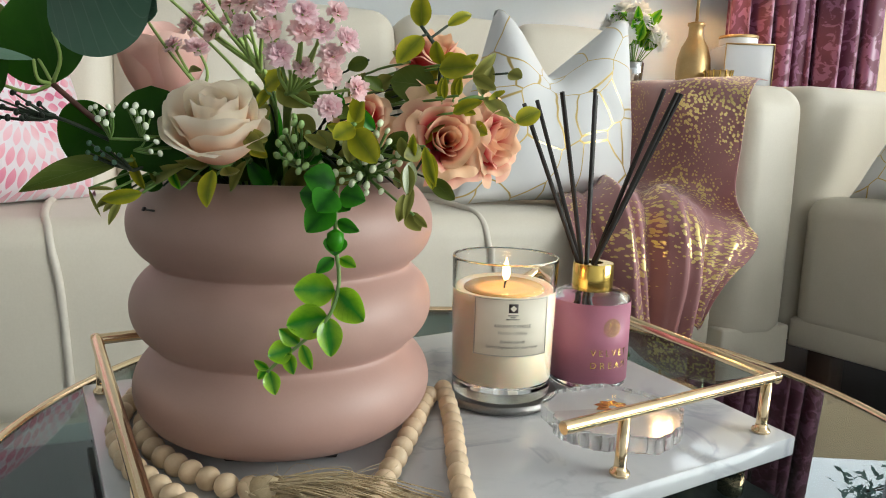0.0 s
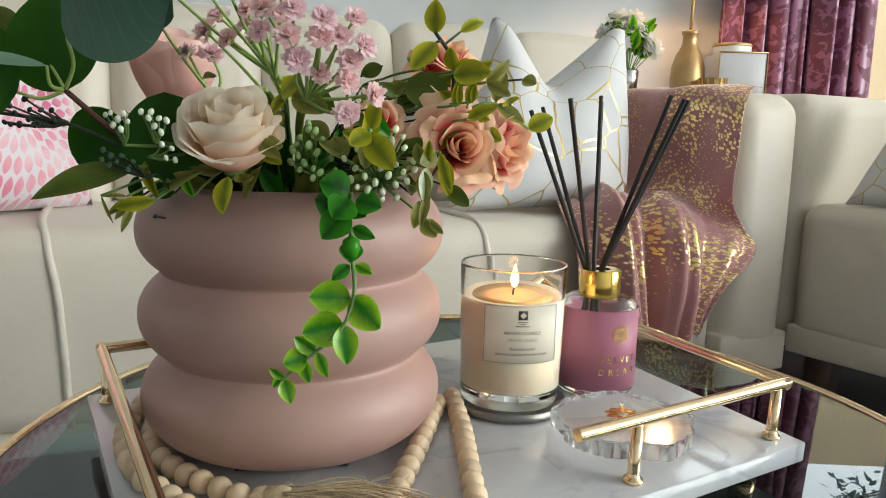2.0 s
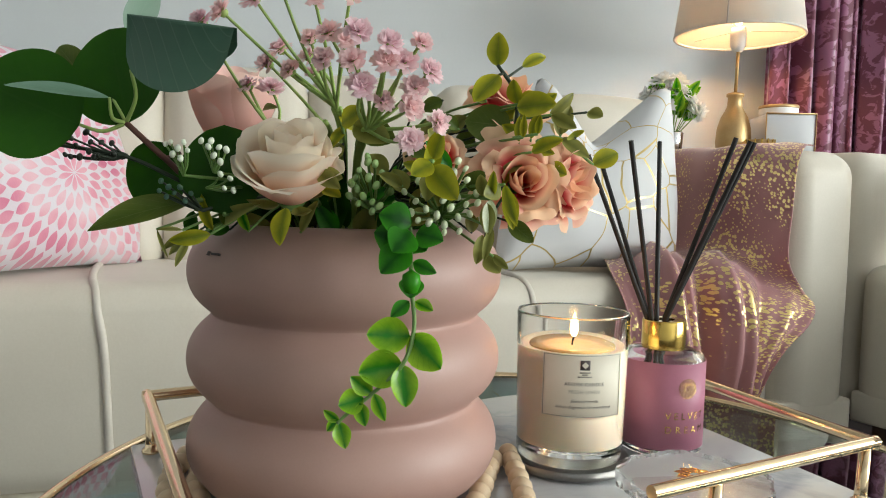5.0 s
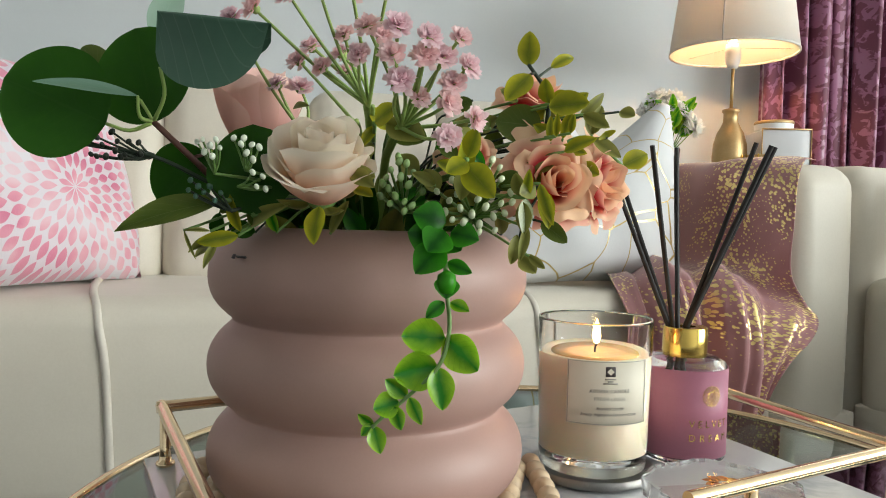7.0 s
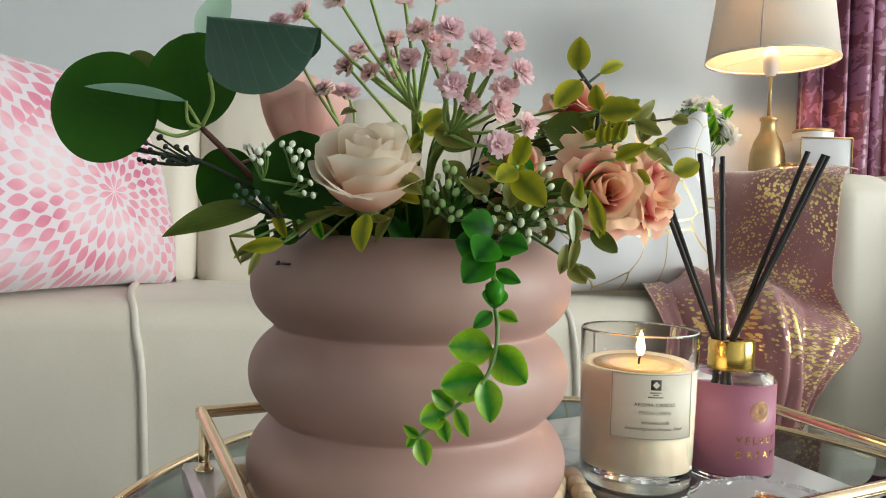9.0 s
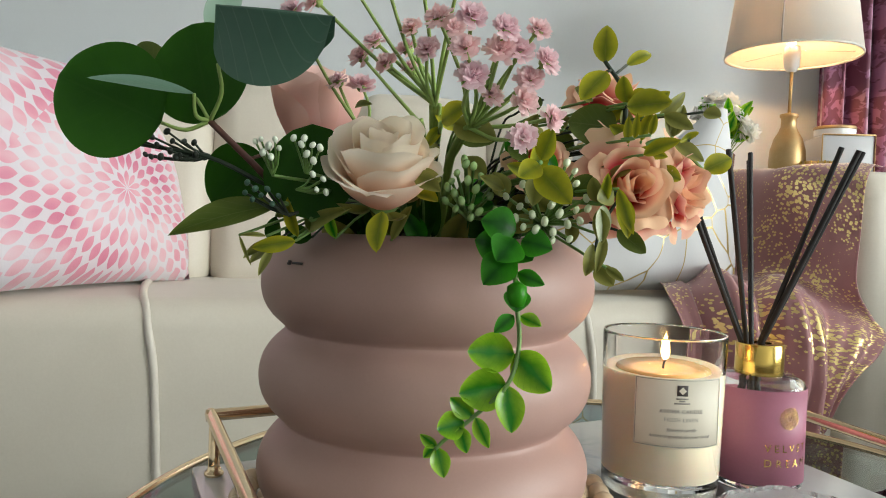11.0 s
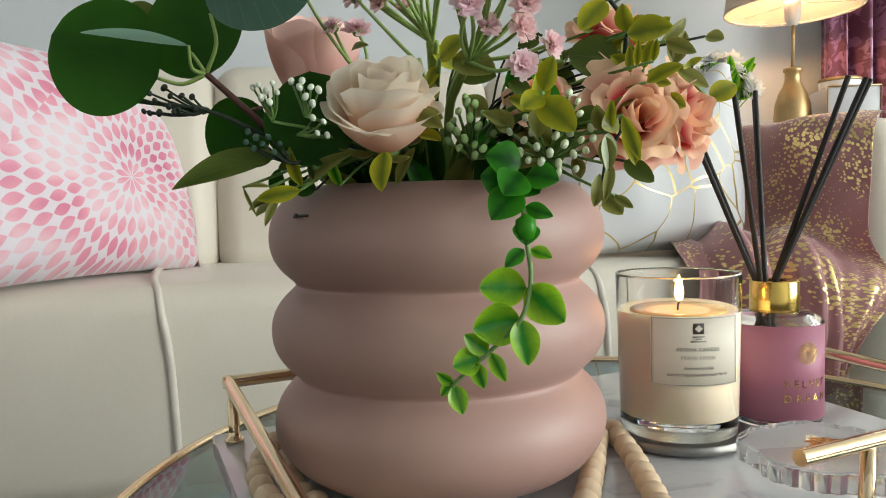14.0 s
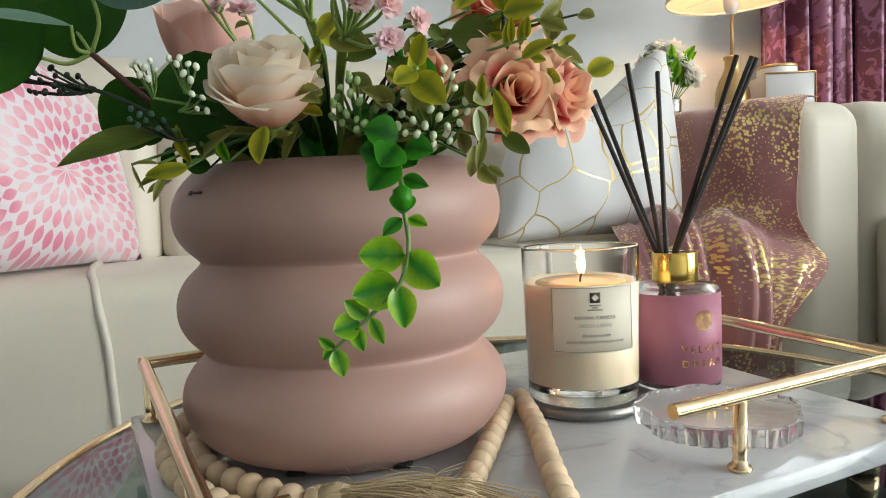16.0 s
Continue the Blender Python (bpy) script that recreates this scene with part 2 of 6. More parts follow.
def throw_mat():
    """Dusty pink sheer cloth with gold foil flecks in loose bands."""
    m, nt, b = nodes_of("gold_fleck_cloth")
    co = coords(nt, "UV")
    v = add(nt, "ShaderNodeTexVoronoi", Scale=112.0, Randomness=1.0)
    stretch = nt.nodes.new("ShaderNodeMapping")
    stretch.inputs["Scale"].default_value = (1.15, 1.25, 1.0)
    nt.links.new(co, stretch.inputs["Vector"])
    nt.links.new(stretch.outputs[0], v.inputs["Vector"])
    mask = add(nt, "ShaderNodeTexNoise", Scale=5.0, Detail=2.0)
    bands = nt.nodes.new("ShaderNodeMapping")
    bands.inputs["Scale"].default_value = (1.9, 1.1, 1.0)
    nt.links.new(co, bands.inputs["Vector"])
    nt.links.new(bands.outputs[0], mask.inputs["Vector"])
    fleck = math_node(nt, "LESS_THAN", v.outputs["Distance"], math_node(nt, "MULTIPLY", ramp(nt, mask.outputs[0], 0.32, 0.60), 0.50))
    nz = add(nt, "ShaderNodeTexNoise", Scale=6.0, Detail=3.0)
    nt.links.new(co, nz.inputs["Vector"])
    cloth = mix_color(nt, ramp(nt, nz.outputs[0], 0.3, 0.7), (0.31, 0.125, 0.13), (0.47, 0.225, 0.23))
    col = mix_color(nt, fleck, cloth, (0.80, 0.62, 0.26))
    nt.links.new(col, b.inputs["Base Color"])
    nt.links.new(fleck, b.inputs["Metallic"])
    nt.links.new(math_node(nt, "SUBTRACT", 0.62, math_node(nt, "MULTIPLY", fleck, 0.30)), b.inputs["Roughness"])
    b.inputs["Sheen Weight"].default_value = 0.35
    weave = add(nt, "ShaderNodeTexNoise", Scale=500.0, Detail=2.0)
    nt.links.new(co, weave.inputs["Vector"])
    bump(nt, b, weave.outputs[0], 0.2, 0.001)
    return m


def curtain_mat():
    """Purple satin with a woven damask of darker and redder scrolls."""
    m, nt, b = nodes_of("damask_satin")
    co = coords(nt, "UV")
    s = nt.nodes.new("ShaderNodeMapping")
    s.inputs["Scale"].default_value = (1.0, 1.0, 1.0)
    nt.links.new(co, s.inputs["Vector"])
    n1 = add(nt, "ShaderNodeTexNoise", Scale=26.0, Detail=3.0, Distortion=1.2)
    nt.links.new(s.outputs[0], n1.inputs["Vector"])
    v = add(nt, "ShaderNodeTexVoronoi", Scale=19.0)
    v.feature = "SMOOTH_F1"
    nt.links.new(s.outputs[0], v.inputs["Vector"])
    f = math_node(nt, "ADD", n1.outputs[0], math_node(nt, "MULTIPLY", v.outputs[0], 0.35))
    motif = ramp(nt, f, 0.62, 0.67)
    col = mix_color(nt, motif, (0.28, 0.098, 0.185), (0.135, 0.024, 0.055))
    nt.links.new(col, b.inputs["Base Color"])
    nt.links.new(math_node(nt, "ADD", math_node(nt, "MULTIPLY", motif, 0.3), 0.30), b.inputs["Roughness"])
    b.inputs["Sheen Weight"].default_value = 0.3
    bump(nt, b, motif, 0.15, 0.002)
    return m


M = {
    "planter": surface("dusty_pink_ceramic", (0.43, 0.262, 0.222), (0.39, 0.238, 0.202), 0.50, scale=12, fine=700, relief=0.05, depth=0.0003, rough_var=0.06),
    "cream": surface("cream_leather", (0.68, 0.625, 0.53), (0.61, 0.555, 0.46), 0.48, scale=5, fine=260, relief=0.12, depth=0.001, sheen=0.15),
    "piping": surface("cream_piping", (0.66, 0.61, 0.53), (0.58, 0.53, 0.46), 0.5, scale=30, fine=300),
    "gold": surface("polished_gold_metal", (0.86, 0.67, 0.43), (0.80, 0.60, 0.37), 0.14, metal=1.0, scale=40, fine=300, relief=0.03, depth=0.0002),
    "gold_dull": surface("brushed_gold_metal", (0.52, 0.37, 0.19), (0.44, 0.30, 0.14), 0.46, metal=1.0, scale=25, fine=240, relief=0.1),
    "gold_collar": surface("bright_gold_collar", (0.80, 0.56, 0.16), (0.74, 0.50, 0.12), 0.16, metal=1.0, scale=40, fine=300, relief=0.03, depth=0.0002),
    "marble": marble_mat(),
    "clear": glass("clear_glass", (1, 1, 1), 1.45),
    "tumbler": glass("clear_tumbler_glass", (1, 1, 1), 1.27),
    "cast_glass": glass("thick_cast_glass", (0.97, 1.0, 0.96), 1.40, 0.22),
    "crystal": glass("clear_resin", (1.0, 0.985, 0.94), 1.38, 0.08),
    "table_glass": glass("tinted_table_glass", (0.13, 0.22, 0.22), 1.6),
    "wax": surface("cream_wax", (0.90, 0.78, 0.60), (0.88, 0.75, 0.57), 0.5, scale=20, fine=300, relief=0.03, sss=0.5),
    # melted wax with the flame's orange glow put into its base colour
    "flame_tinted_wax": surface("flame_glow_melted_wax", (0.92, 0.48, 0.15), (0.95, 0.56, 0.22), 0.15, scale=60, fine=300, relief=0.02, sss=0.3),
    "paper": surface("cream_label_paper", (0.76, 0.70, 0.58), (0.72, 0.66, 0.54), 0.6, scale=30, fine=600, relief=0.05),
    "ink": surface("dark_ink", (0.05, 0.04, 0.04), (0.07, 0.05, 0.05), 0.6, relief=0),
    "grey_ink": surface("grey_ink", (0.36, 0.33, 0.28), (0.32, 0.29, 0.25), 0.6, relief=0),
    "mauve": surface("mauve_label_card", (0.42, 0.15, 0.22), (0.38, 0.135, 0.20), 0.5, scale=20, fine=500, relief=0.05),
    "slate": surface("brushed_grey_metal", (0.27, 0.26, 0.255), (0.20, 0.195, 0.19), 0.38, metal=1.0, scale=40, fine=500, relief=0.2),
    "reed": surface("black_reed", (0.012, 0.010, 0.010), (0.02, 0.017, 0.016), 0.6, scale=200, fine=900, relief=0.2),
    "wood_bead": surface("pale_wood_bead", (0.74, 0.58, 0.40), (0.64, 0.47, 0.30), 0.5, scale=60, fine=500, relief=0.1, random_tint=0.25),
    "jute": surface("jute_twine", (0.62, 0.50, 0.33), (0.48, 0.37, 0.22), 0.85, scale=200, fine=900, relief=0.3),
    "soil": surface("dark_moss_filling", (0.02, 0.025, 0.012), (0.05, 0.05, 0.025), 0.9, scale=80, fine=300, relief=0.6, depth=0.003),
    "wall": surface("pale_wall_paint", (0.86, 0.885, 0.90), (0.82, 0.845, 0.86), 0.7, scale=1.5, fine=120, relief=0.06, depth=0.001),
    "ceiling": surface("white_ceiling_paint", (0.80, 0.80, 0.79), (0.77, 0.77, 0.76), 0.8, scale=2, fine=90, relief=0.05),
    "floor": surface("dark_floor_boards", (0.016, 0.011, 0.009), (0.024, 0.017, 0.014), 0.72, scale=3, fine=60, relief=0.1),
    "shade": None,
    "sand": surface("sand_render", (0.66, 0.55, 0.36), (0.60, 0.49, 0.31), 0.8, scale=2, fine=80, relief=0.3, depth=0.004),
    "steel": surface("silver_metal", (0.7, 0.7, 0.72), (0.6, 0.6, 0.62), 0.15, metal=1.0),
    "white_box": surface("white_lacquer", (0.55, 0.555, 0.58), (0.51, 0.52, 0.54), 0.3, scale=8, fine=200, relief=0.03),
    "dark_wood": surface("dark_console_wood", (0.10, 0.06, 0.04), (0.07, 0.04, 0.03), 0.4, scale=10, fine=150),
    "frame_white": surface("white_window_frame", (0.78, 0.79, 0.80), (0.74, 0.75, 0.76), 0.4, scale=6, fine=150, relief=0.05),
    "stem": surface("green_plastic_stem", (0.12, 0.24, 0.05), (0.18, 0.31, 0.08), 0.45, scale=60, fine=500),
    "pale_stem": surface("pale_green_stem", (0.26, 0.40, 0.09), (0.36, 0.48, 0.14), 0.5, scale=60, fine=500),
    "brown_stem": surface("red_brown_twig", (0.08, 0.025, 0.02), (0.13, 0.05, 0.03), 0.6, scale=60, fine=500),
    "dark_stem": surface("dark_green_twig", (0.015, 0.03, 0.015), (0.03, 0.045, 0.025), 0.6, scale=60, fine=500),
    "dark_berry": surface("black_green_bud", (0.010, 0.016, 0.010), (0.02, 0.028, 0.018), 0.4, scale=90),
    "white_berry": surface("white_bud", (0.80, 0.84, 0.74), (0.70, 0.76, 0.58), 0.32, scale=90, random_tint=0.2),
    "green_berry": surface("green_bud", (0.20, 0.42, 0.09), (0.44, 0.60, 0.27), 0.24, scale=90, coat=0.3, random_tint=0.5),
    "pale_berry": surface("pale_green_bud", (0.52, 0.64, 0.34), (0.76, 0.80, 0.60), 0.28, scale=90, coat=0.2, random_tint=0.4),
    "leaf_dark": leaf_mat("dark_green_leaf", (0.016, 0.075, 0.004), (0.026, 0.11, 0.006), 0.55, (0.05, 0.12, 0.02), 0.10, 0.45),
    "leaf_grey": leaf_mat("grey_green_leaf", (0.060, 0.140, 0.090), (0.085, 0.175, 0.12), 0.45, (0.22, 0.32, 0.26), 0.30, 0.12),
    "leaf_pale": leaf_mat("pale_grey_green_leaf", (0.13, 0.23, 0.16), (0.16, 0.27, 0.20), 0.5, (0.3, 0.4, 0.3), 0.2, 0.15),
    "leaf_mint": leaf_mat("pale_mint_leaf", (0.35, 0.52, 0.40), (0.40, 0.56, 0.45), 0.5, (0.5, 0.6, 0.5), 0.2, 0.35),
    "leaf_olive": leaf_mat("olive_leaf", (0.065, 0.105, 0.012), (0.11, 0.15, 0.022), 0.5, (0.2, 0.22, 0.08), 0.3, 0.25),
    "leaf_yellow": leaf_mat("yellow_green_leaf", (0.15, 0.19, 0.012), (0.50, 0.47, 0.020), 0.36, (0.25, 0.20, 0.05), 0.3, 0.30),
    "leaf_khaki": leaf_mat("khaki_leaf", (0.15, 0.16, 0.03), (0.33, 0.33, 0.08), 0.4, (0.14, 0.12, 0.05), 0.35, 0.25),
    "leaf_sheen": leaf_mat("silvery_green_leaf", (0.30, 0.36, 0.16), (0.42, 0.46, 0.26), 0.3, (0.62, 0.66, 0.48), 0.6, 0.2, 0.5),
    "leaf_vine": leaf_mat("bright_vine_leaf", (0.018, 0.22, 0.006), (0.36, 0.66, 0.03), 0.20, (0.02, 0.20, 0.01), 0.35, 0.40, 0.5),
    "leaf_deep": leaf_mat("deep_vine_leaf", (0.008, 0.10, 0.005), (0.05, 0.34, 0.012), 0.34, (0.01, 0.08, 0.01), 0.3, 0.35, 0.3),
    "petal_white": petal_mat("cream_rose_petal", (1.0, 0.62, 0.39), (1.0, 0.91, 0.78), 1.2, lo=0.10, hi=0.82, trans=0.50),
    "petal_pink": petal_mat("blush_peony_petal", (0.95, 0.52, 0.44), (0.98, 0.72, 0.64), 0.8, trans=0.42),
    "petal_coral": petal_mat("coral_rose_petal", (0.70, 0.042, 0.045), (1.0, 0.67, 0.46), 1.3, shift=0.45, lo=0.34, hi=0.86),
    "petal_lilac": petal_mat("lilac_bloom_petal", (0.70, 0.26, 0.32), (1.0, 0.78, 0.80), 1.1, 0.35, 0.35, trans=0.40),
    "petal_snow": petal_mat("white_bloom_petal", (0.88, 0.90, 0.80), (0.95, 0.95, 0.93), 0.8),
    "dahlia": dahlia_mat(0.60, 0.38),
    "gold_line": gold_line_mat(),
    "throw": throw_mat(),
    "curtain": curtain_mat(),
    "flame": glow("candle_flame", (1.0, 0.62, 0.22), 14.0),
    "outdoor": glow("bright_outdoors", (0.86, 0.94, 1.0), 2.4),
    "bulb": glow("warm_bulb", (1.0, 0.7, 0.4), 12.0),
}


def shade_mat():
    m, nt, b = nodes_of("white_lampshade_cloth")
    nz = add(nt, "ShaderNodeTexNoise", Scale=260.0, Detail=2.0)
    nt.links.new(coords(nt), nz.inputs["Vector"])
    col = mix_color(nt, nz.outputs[0], (0.80, 0.78, 0.74), (0.74, 0.72, 0.68))
    nt.links.new(col, b.inputs["Base Color"])
    b.inputs["Roughness"].default_value = 0.9
    bump(nt, b, nz.outputs[0], 0.2, 0.001)
    tr = nt.nodes.new("ShaderNodeBsdfTranslucent")
    tr.inputs[0].default_value = (0.85, 0.80, 0.72, 1)
    mx = nt.nodes.new("ShaderNodeMixShader")
    mx.inputs[0].default_value = 0.26
    nt.links.new(b.outputs[0], mx.inputs[1])
    nt.links.new(tr.outputs[0], mx.inputs[2])
    nt.links.new(mx.outputs[0], nt.nodes["Material Output"].inputs[0])
    return m


M["shade"] = shade_mat()
M["garden_leaf"] = surface("blue_green_garden_leaf", (0.16, 0.29, 0.27), (0.24, 0.38, 0.36), 0.6, scale=8, fine=60)
# grey of the shadow line drawn on the lampshade
M["shadow_line_grey"] = surface("grey_shadow_line", (0.50, 0.49, 0.48), (0.44, 0.43, 0.42), 0.9, scale=90, fine=400)


# ---- mesh helpers ----
def thing(name, label, category, group="", kind="", place=(0, 0, 0)):
    ob = new(name)
    ob.location = place
    ob.empty_display_size = 0.02
    return tagged(ob, label, category, group, kind)


def mesh_of(name, bm, material, smooth=True):
    me = bpy.data.meshes.new(name)
    bm.normal_update()
    bm.to_mesh(me)
    bm.free()
    if smooth:
        me.polygons.foreach_set("use_smooth", [True] * len(me.polygons))
    me.materials.append(M[material] if isinstance(material, str) else material)
    return me


def part(name, bm, material, parent=None, label="", smooth=True, sharp=None):
    me = mesh_of(name, bm, material, smooth)
    if sharp is not None:
        me.set_sharp_from_angle(angle=radians(sharp))
    ob = new(name, me)
    if parent is not None:
        ob.parent = parent
        bpy.context.view_layer.update()
        ob.matrix_parent_inverse = parent.matrix_world.inverted()
    if label:
        ob["label"] = label
    return ob


def share(name, me, parent, m):
    """One more piece on the mesh me, at the world pose m."""
    ob = new(name, me)
    ob.parent = parent
    ob.matrix_parent_inverse = parent.matrix_world.inverted()
    ob.matrix_basis = m
    return ob


def lathe(profile, segments=48, centre=(0, 0, 0), closed=False):
    bm = bmesh.new()
    rings = []
    for r, z in profile:
        rings.append([bm.verts.new((centre[0] + r * math.cos(2 * math.pi * k / segments), centre[1] + r * math.sin(2 * math.pi * k / segments), centre[2] + z)) for k in range(segments)])
    pairs = list(zip(rings, rings[1:])) + ([(rings[-1], rings[0])] if closed else [])
    for a, b in pairs:
        for k in range(segments):
            bm.faces.new((a[k], a[(k + 1) % segments], b[(k + 1) % segments], b[k]))
    if not closed:
        if profile[0][0] > 1e-5:
            bm.faces.new(rings[0][::-1])
        if profile[-1][0] > 1e-5:
            bm.faces.new(rings[-1])
    bmesh.ops.remove_doubles(bm, verts=bm.verts, dist=1e-6)
    bmesh.ops.recalc_face_normals(bm, faces=bm.faces)
    return bm


def spline(points, steps=6):
    """A smooth line through the points."""
    p = [Vector(q) for q in points]
    p = [2 * p[0] - p[1]] + p + [2 * p[-1] - p[-2]]
    out = []
    for a, b, c, d in zip(p, p[1:], p[2:], p[3:]):
        for k in range(steps):
            t = k / steps
            out.append(0.5 * ((2 * b) + (c - a) * t + (2 * a - 5 * b + 4 * c - d) * t * t + (3 * b - a - 3 * c + d) * t ** 3))
    return out + [p[-2]]


def tube_into(bm, points, r0, r1=None, sides=8, cap=True):
    r1 = r0 if r1 is None else r1
    rings = []
    n = len(points)
    side = None
    for i, q in enumerate(points):
        d = (points[min(i + 1, n - 1)] - points[max(i - 1, 0)]).normalized()
        if side is None:
            side = d.orthogonal().normalized()
        side = (side - d * side.dot(d)).normalized()
        up = d.cross(side)
        r = r0 + (r1 - r0) * i / max(1, n - 1)
        rings.append([bm.verts.new(q + r * (math.cos(2 * math.pi * k / sides) * side + math.sin(2 * math.pi * k / sides) * up)) for k in range(sides)])
    for a, b in zip(rings, rings[1:]):
        for k in range(sides):
            bm.faces.new((a[k], a[(k + 1) % sides], b[(k + 1) % sides], b[k]))
    if cap:
        bm.faces.new(rings[0][::-1])
        bm.faces.new(rings[-1])
    return bm


def tube(points, r0, r1=None, sides=8):
    return tube_into(bmesh.new(), [Vector(q) for q in points], r0, r1, sides)


def block(x0, x1, y0, y1, z0, z1, r=0.01, seg=3, m=None, cuts=0, puff=0.0):
    """A rounded block, laid out by the pose m; puff swells its faces."""
    bm = bmesh.new()
    bmesh.ops.create_cube(bm, size=1)
    for v in bm.verts:
        v.co = Vector((x0 + (v.co.x + 0.5) * (x1 - x0), y0 + (v.co.y + 0.5) * (y1 - y0), z0 + (v.co.z + 0.5) * (z1 - z0)))
    if r:
        bmesh.ops.bevel(bm, geom=bm.edges[:] + bm.verts[:], offset=r, segments=seg, profile=0.5, affect="EDGES")
    if cuts:
        bmesh.ops.subdivide_edges(bm, edges=[e for e in bm.edges if e.calc_length() > 0.08], cuts=cuts, use_grid_fill=True)
    if puff:
        c = Vector(((x0 + x1) / 2, (y0 + y1) / 2, (z0 + z1) / 2))
        h = Vector(((x1 - x0) / 2, (y1 - y0) / 2, (z1 - z0) / 2))
        for v in bm.verts:
            q = Vector([(v.co[i] - c[i]) / h[i] for i in range(3)])
            for i in range(3):
                j, k = (i + 1) % 3, (i + 2) % 3
                v.co[i] += puff * q[i] * max(0, 1 - q[j] ** 2) * max(0, 1 - q[k] ** 2)
    if m is not None:
        bmesh.ops.transform(bm, matrix=m, verts=bm.verts)
    return bm


def grid(nu, nv, place, uv=None):
    """A sheet of nu x nv faces; place(u, v) gives its points, u and v from 0 to 1."""
    bm = bmesh.new()
    layer = bm.loops.layers.uv.new("UVMap")
    vs = [[bm.verts.new(place(i / nu, j / nv)) for i in range(nu + 1)] for j in range(nv + 1)]
    for j in range(nv):
        for i in range(nu):
            f = bm.faces.new((vs[j][i], vs[j][i + 1], vs[j + 1][i + 1], vs[j + 1][i]))
            for loop, (a, b) in zip(f.loops, ((i, j), (i + 1, j), (i + 1, j + 1), (i, j + 1))):
                loop[layer].uv = uv(a / nu, b / nv) if uv else (a / nu, b / nv)
    return bm


def thicken(bm, t):
    """Gives a sheet a real thickness t."""
    bmesh.ops.recalc_face_normals(bm, faces=bm.faces)
    bmesh.ops.solidify(bm, geom=bm.faces[:], thickness=t)
    return bm


# ---- room ----
def wall_with_hole(name, along, x0, x1, z0, z1, holes, y, thick, axis):
    """A wall of real thickness on a plane; holes are (a0, a1, z0, z1)."""
    bm = bmesh.new()
    xs = sorted({x0, x1, *[v for h in holes for v in h[:2]]})
    zs = sorted({z0, z1, *[v for h in holes for v in h[2:]]})
    for a0, a1 in zip(xs, xs[1:]):
        for b0, b1 in zip(zs, zs[1:]):
            if any(h[0] <= a0 and a1 <= h[1] and h[2] <= b0 and b1 <= h[3] for h in holes):
                continue
            piece = bmesh.ops.create_cube(bm, size=1)["verts"]
            for v in piece:
                a, c, b = a0 + (v.co.x + 0.5) * (a1 - a0), y + (v.co.y + 0.5) * thick, b0 + (v.co.z + 0.5) * (b1 - b0)
                v.co = Vector((a, c, b)) if axis == "x" else Vector((c, a, b))
    return tagged(part(name, bm, "wall", smooth=False), along, "wall", kind="structure")


WIN_BACK = (1.46, 2.45, 0.55, 2.30)
WIN_SIDE = (-1.90, 1.30, 0.45, 2.30)
wall_with_hole("wall_north", "pale painted wall behind the sofa", -3.6, 4.7, 0, 2.6, [WIN_BACK], 2.76, 0.14, "x")
wall_with_hole("wall_south", "pale painted wall behind the viewer", -3.6, 4.7, 0, 2.6, [], -3.34, 0.14, "x")
wall_with_hole("wall_east", "pale painted side wall with a window", -3.34, 2.9, 0, 2.6, [WIN_SIDE], 4.70, 0.14, "y")
wall_with_hole("wall_west", "plain pale painted side wall", -3.34, 2.9, 0, 2.6, [], -3.6, 0.14, "y")
tagged(part("floor", block(-3.7, 4.8, -3.45, 3.0, -0.1, 0, 0), "floor", smooth=False), "dark polished floor under the sofa", "floor", kind="structure")
tagged(part("ceiling", block(-3.7, 4.8, -3.45, 3.0, 2.6, 2.7, 0), "ceiling", smooth=False), "white painted ceiling", "ceiling", kind="structure")


def window(name, hole, wall_y, axis, label):
    a0, a1, z0, z1 = hole
    root = thing(name, label, "window", kind="structure")

    def bar(p0, p1, q0, q1, nm):
        if axis == "x":
            part(nm, block(p0, p1, wall_y - 0.03, wall_y + 0.03, q0, q1, 0.006, 2), "frame_white", root)
        else:
            part(nm, block(wall_y - 0.03, wall_y + 0.03, p0, p1, q0, q1, 0.006, 2), "frame_white", root)

    w = 0.05
    bar(a0, a0 + w, z0, z1, "frame_stile")
    bar(a1 - w, a1, z0, z1, "frame_stile")
    bar(a0 + w, a1 - w, z0, z0 + w, "frame_rail")
    bar(a0 + w, a1 - w, z1 - w, z1, "frame_rail")
    mid = (a0 + a1) / 2
    bar(mid - 0.03, mid + 0.03, z0 + w, z1 - w, "mullion")


window("window_1", WIN_BACK, 2.78, "x", "white framed window beside the purple curtain")
window("window_2", WIN_SIDE, 4.72, "y", "white framed side window")
tagged(part("backdrop", block(0.0, 10.0, 8.4, 8.45, -0.5, 9.0, 0), "outdoor", smooth=False), "bright daylight sky outside the window", "backdrop", kind="structure")
tagged(part("garden_wall", block(1.9, 7.6, 5.6, 5.7, -0.2, 3.12, 0.01), "sand"), "sand coloured garden wall outside the window", "wall", kind="structure")


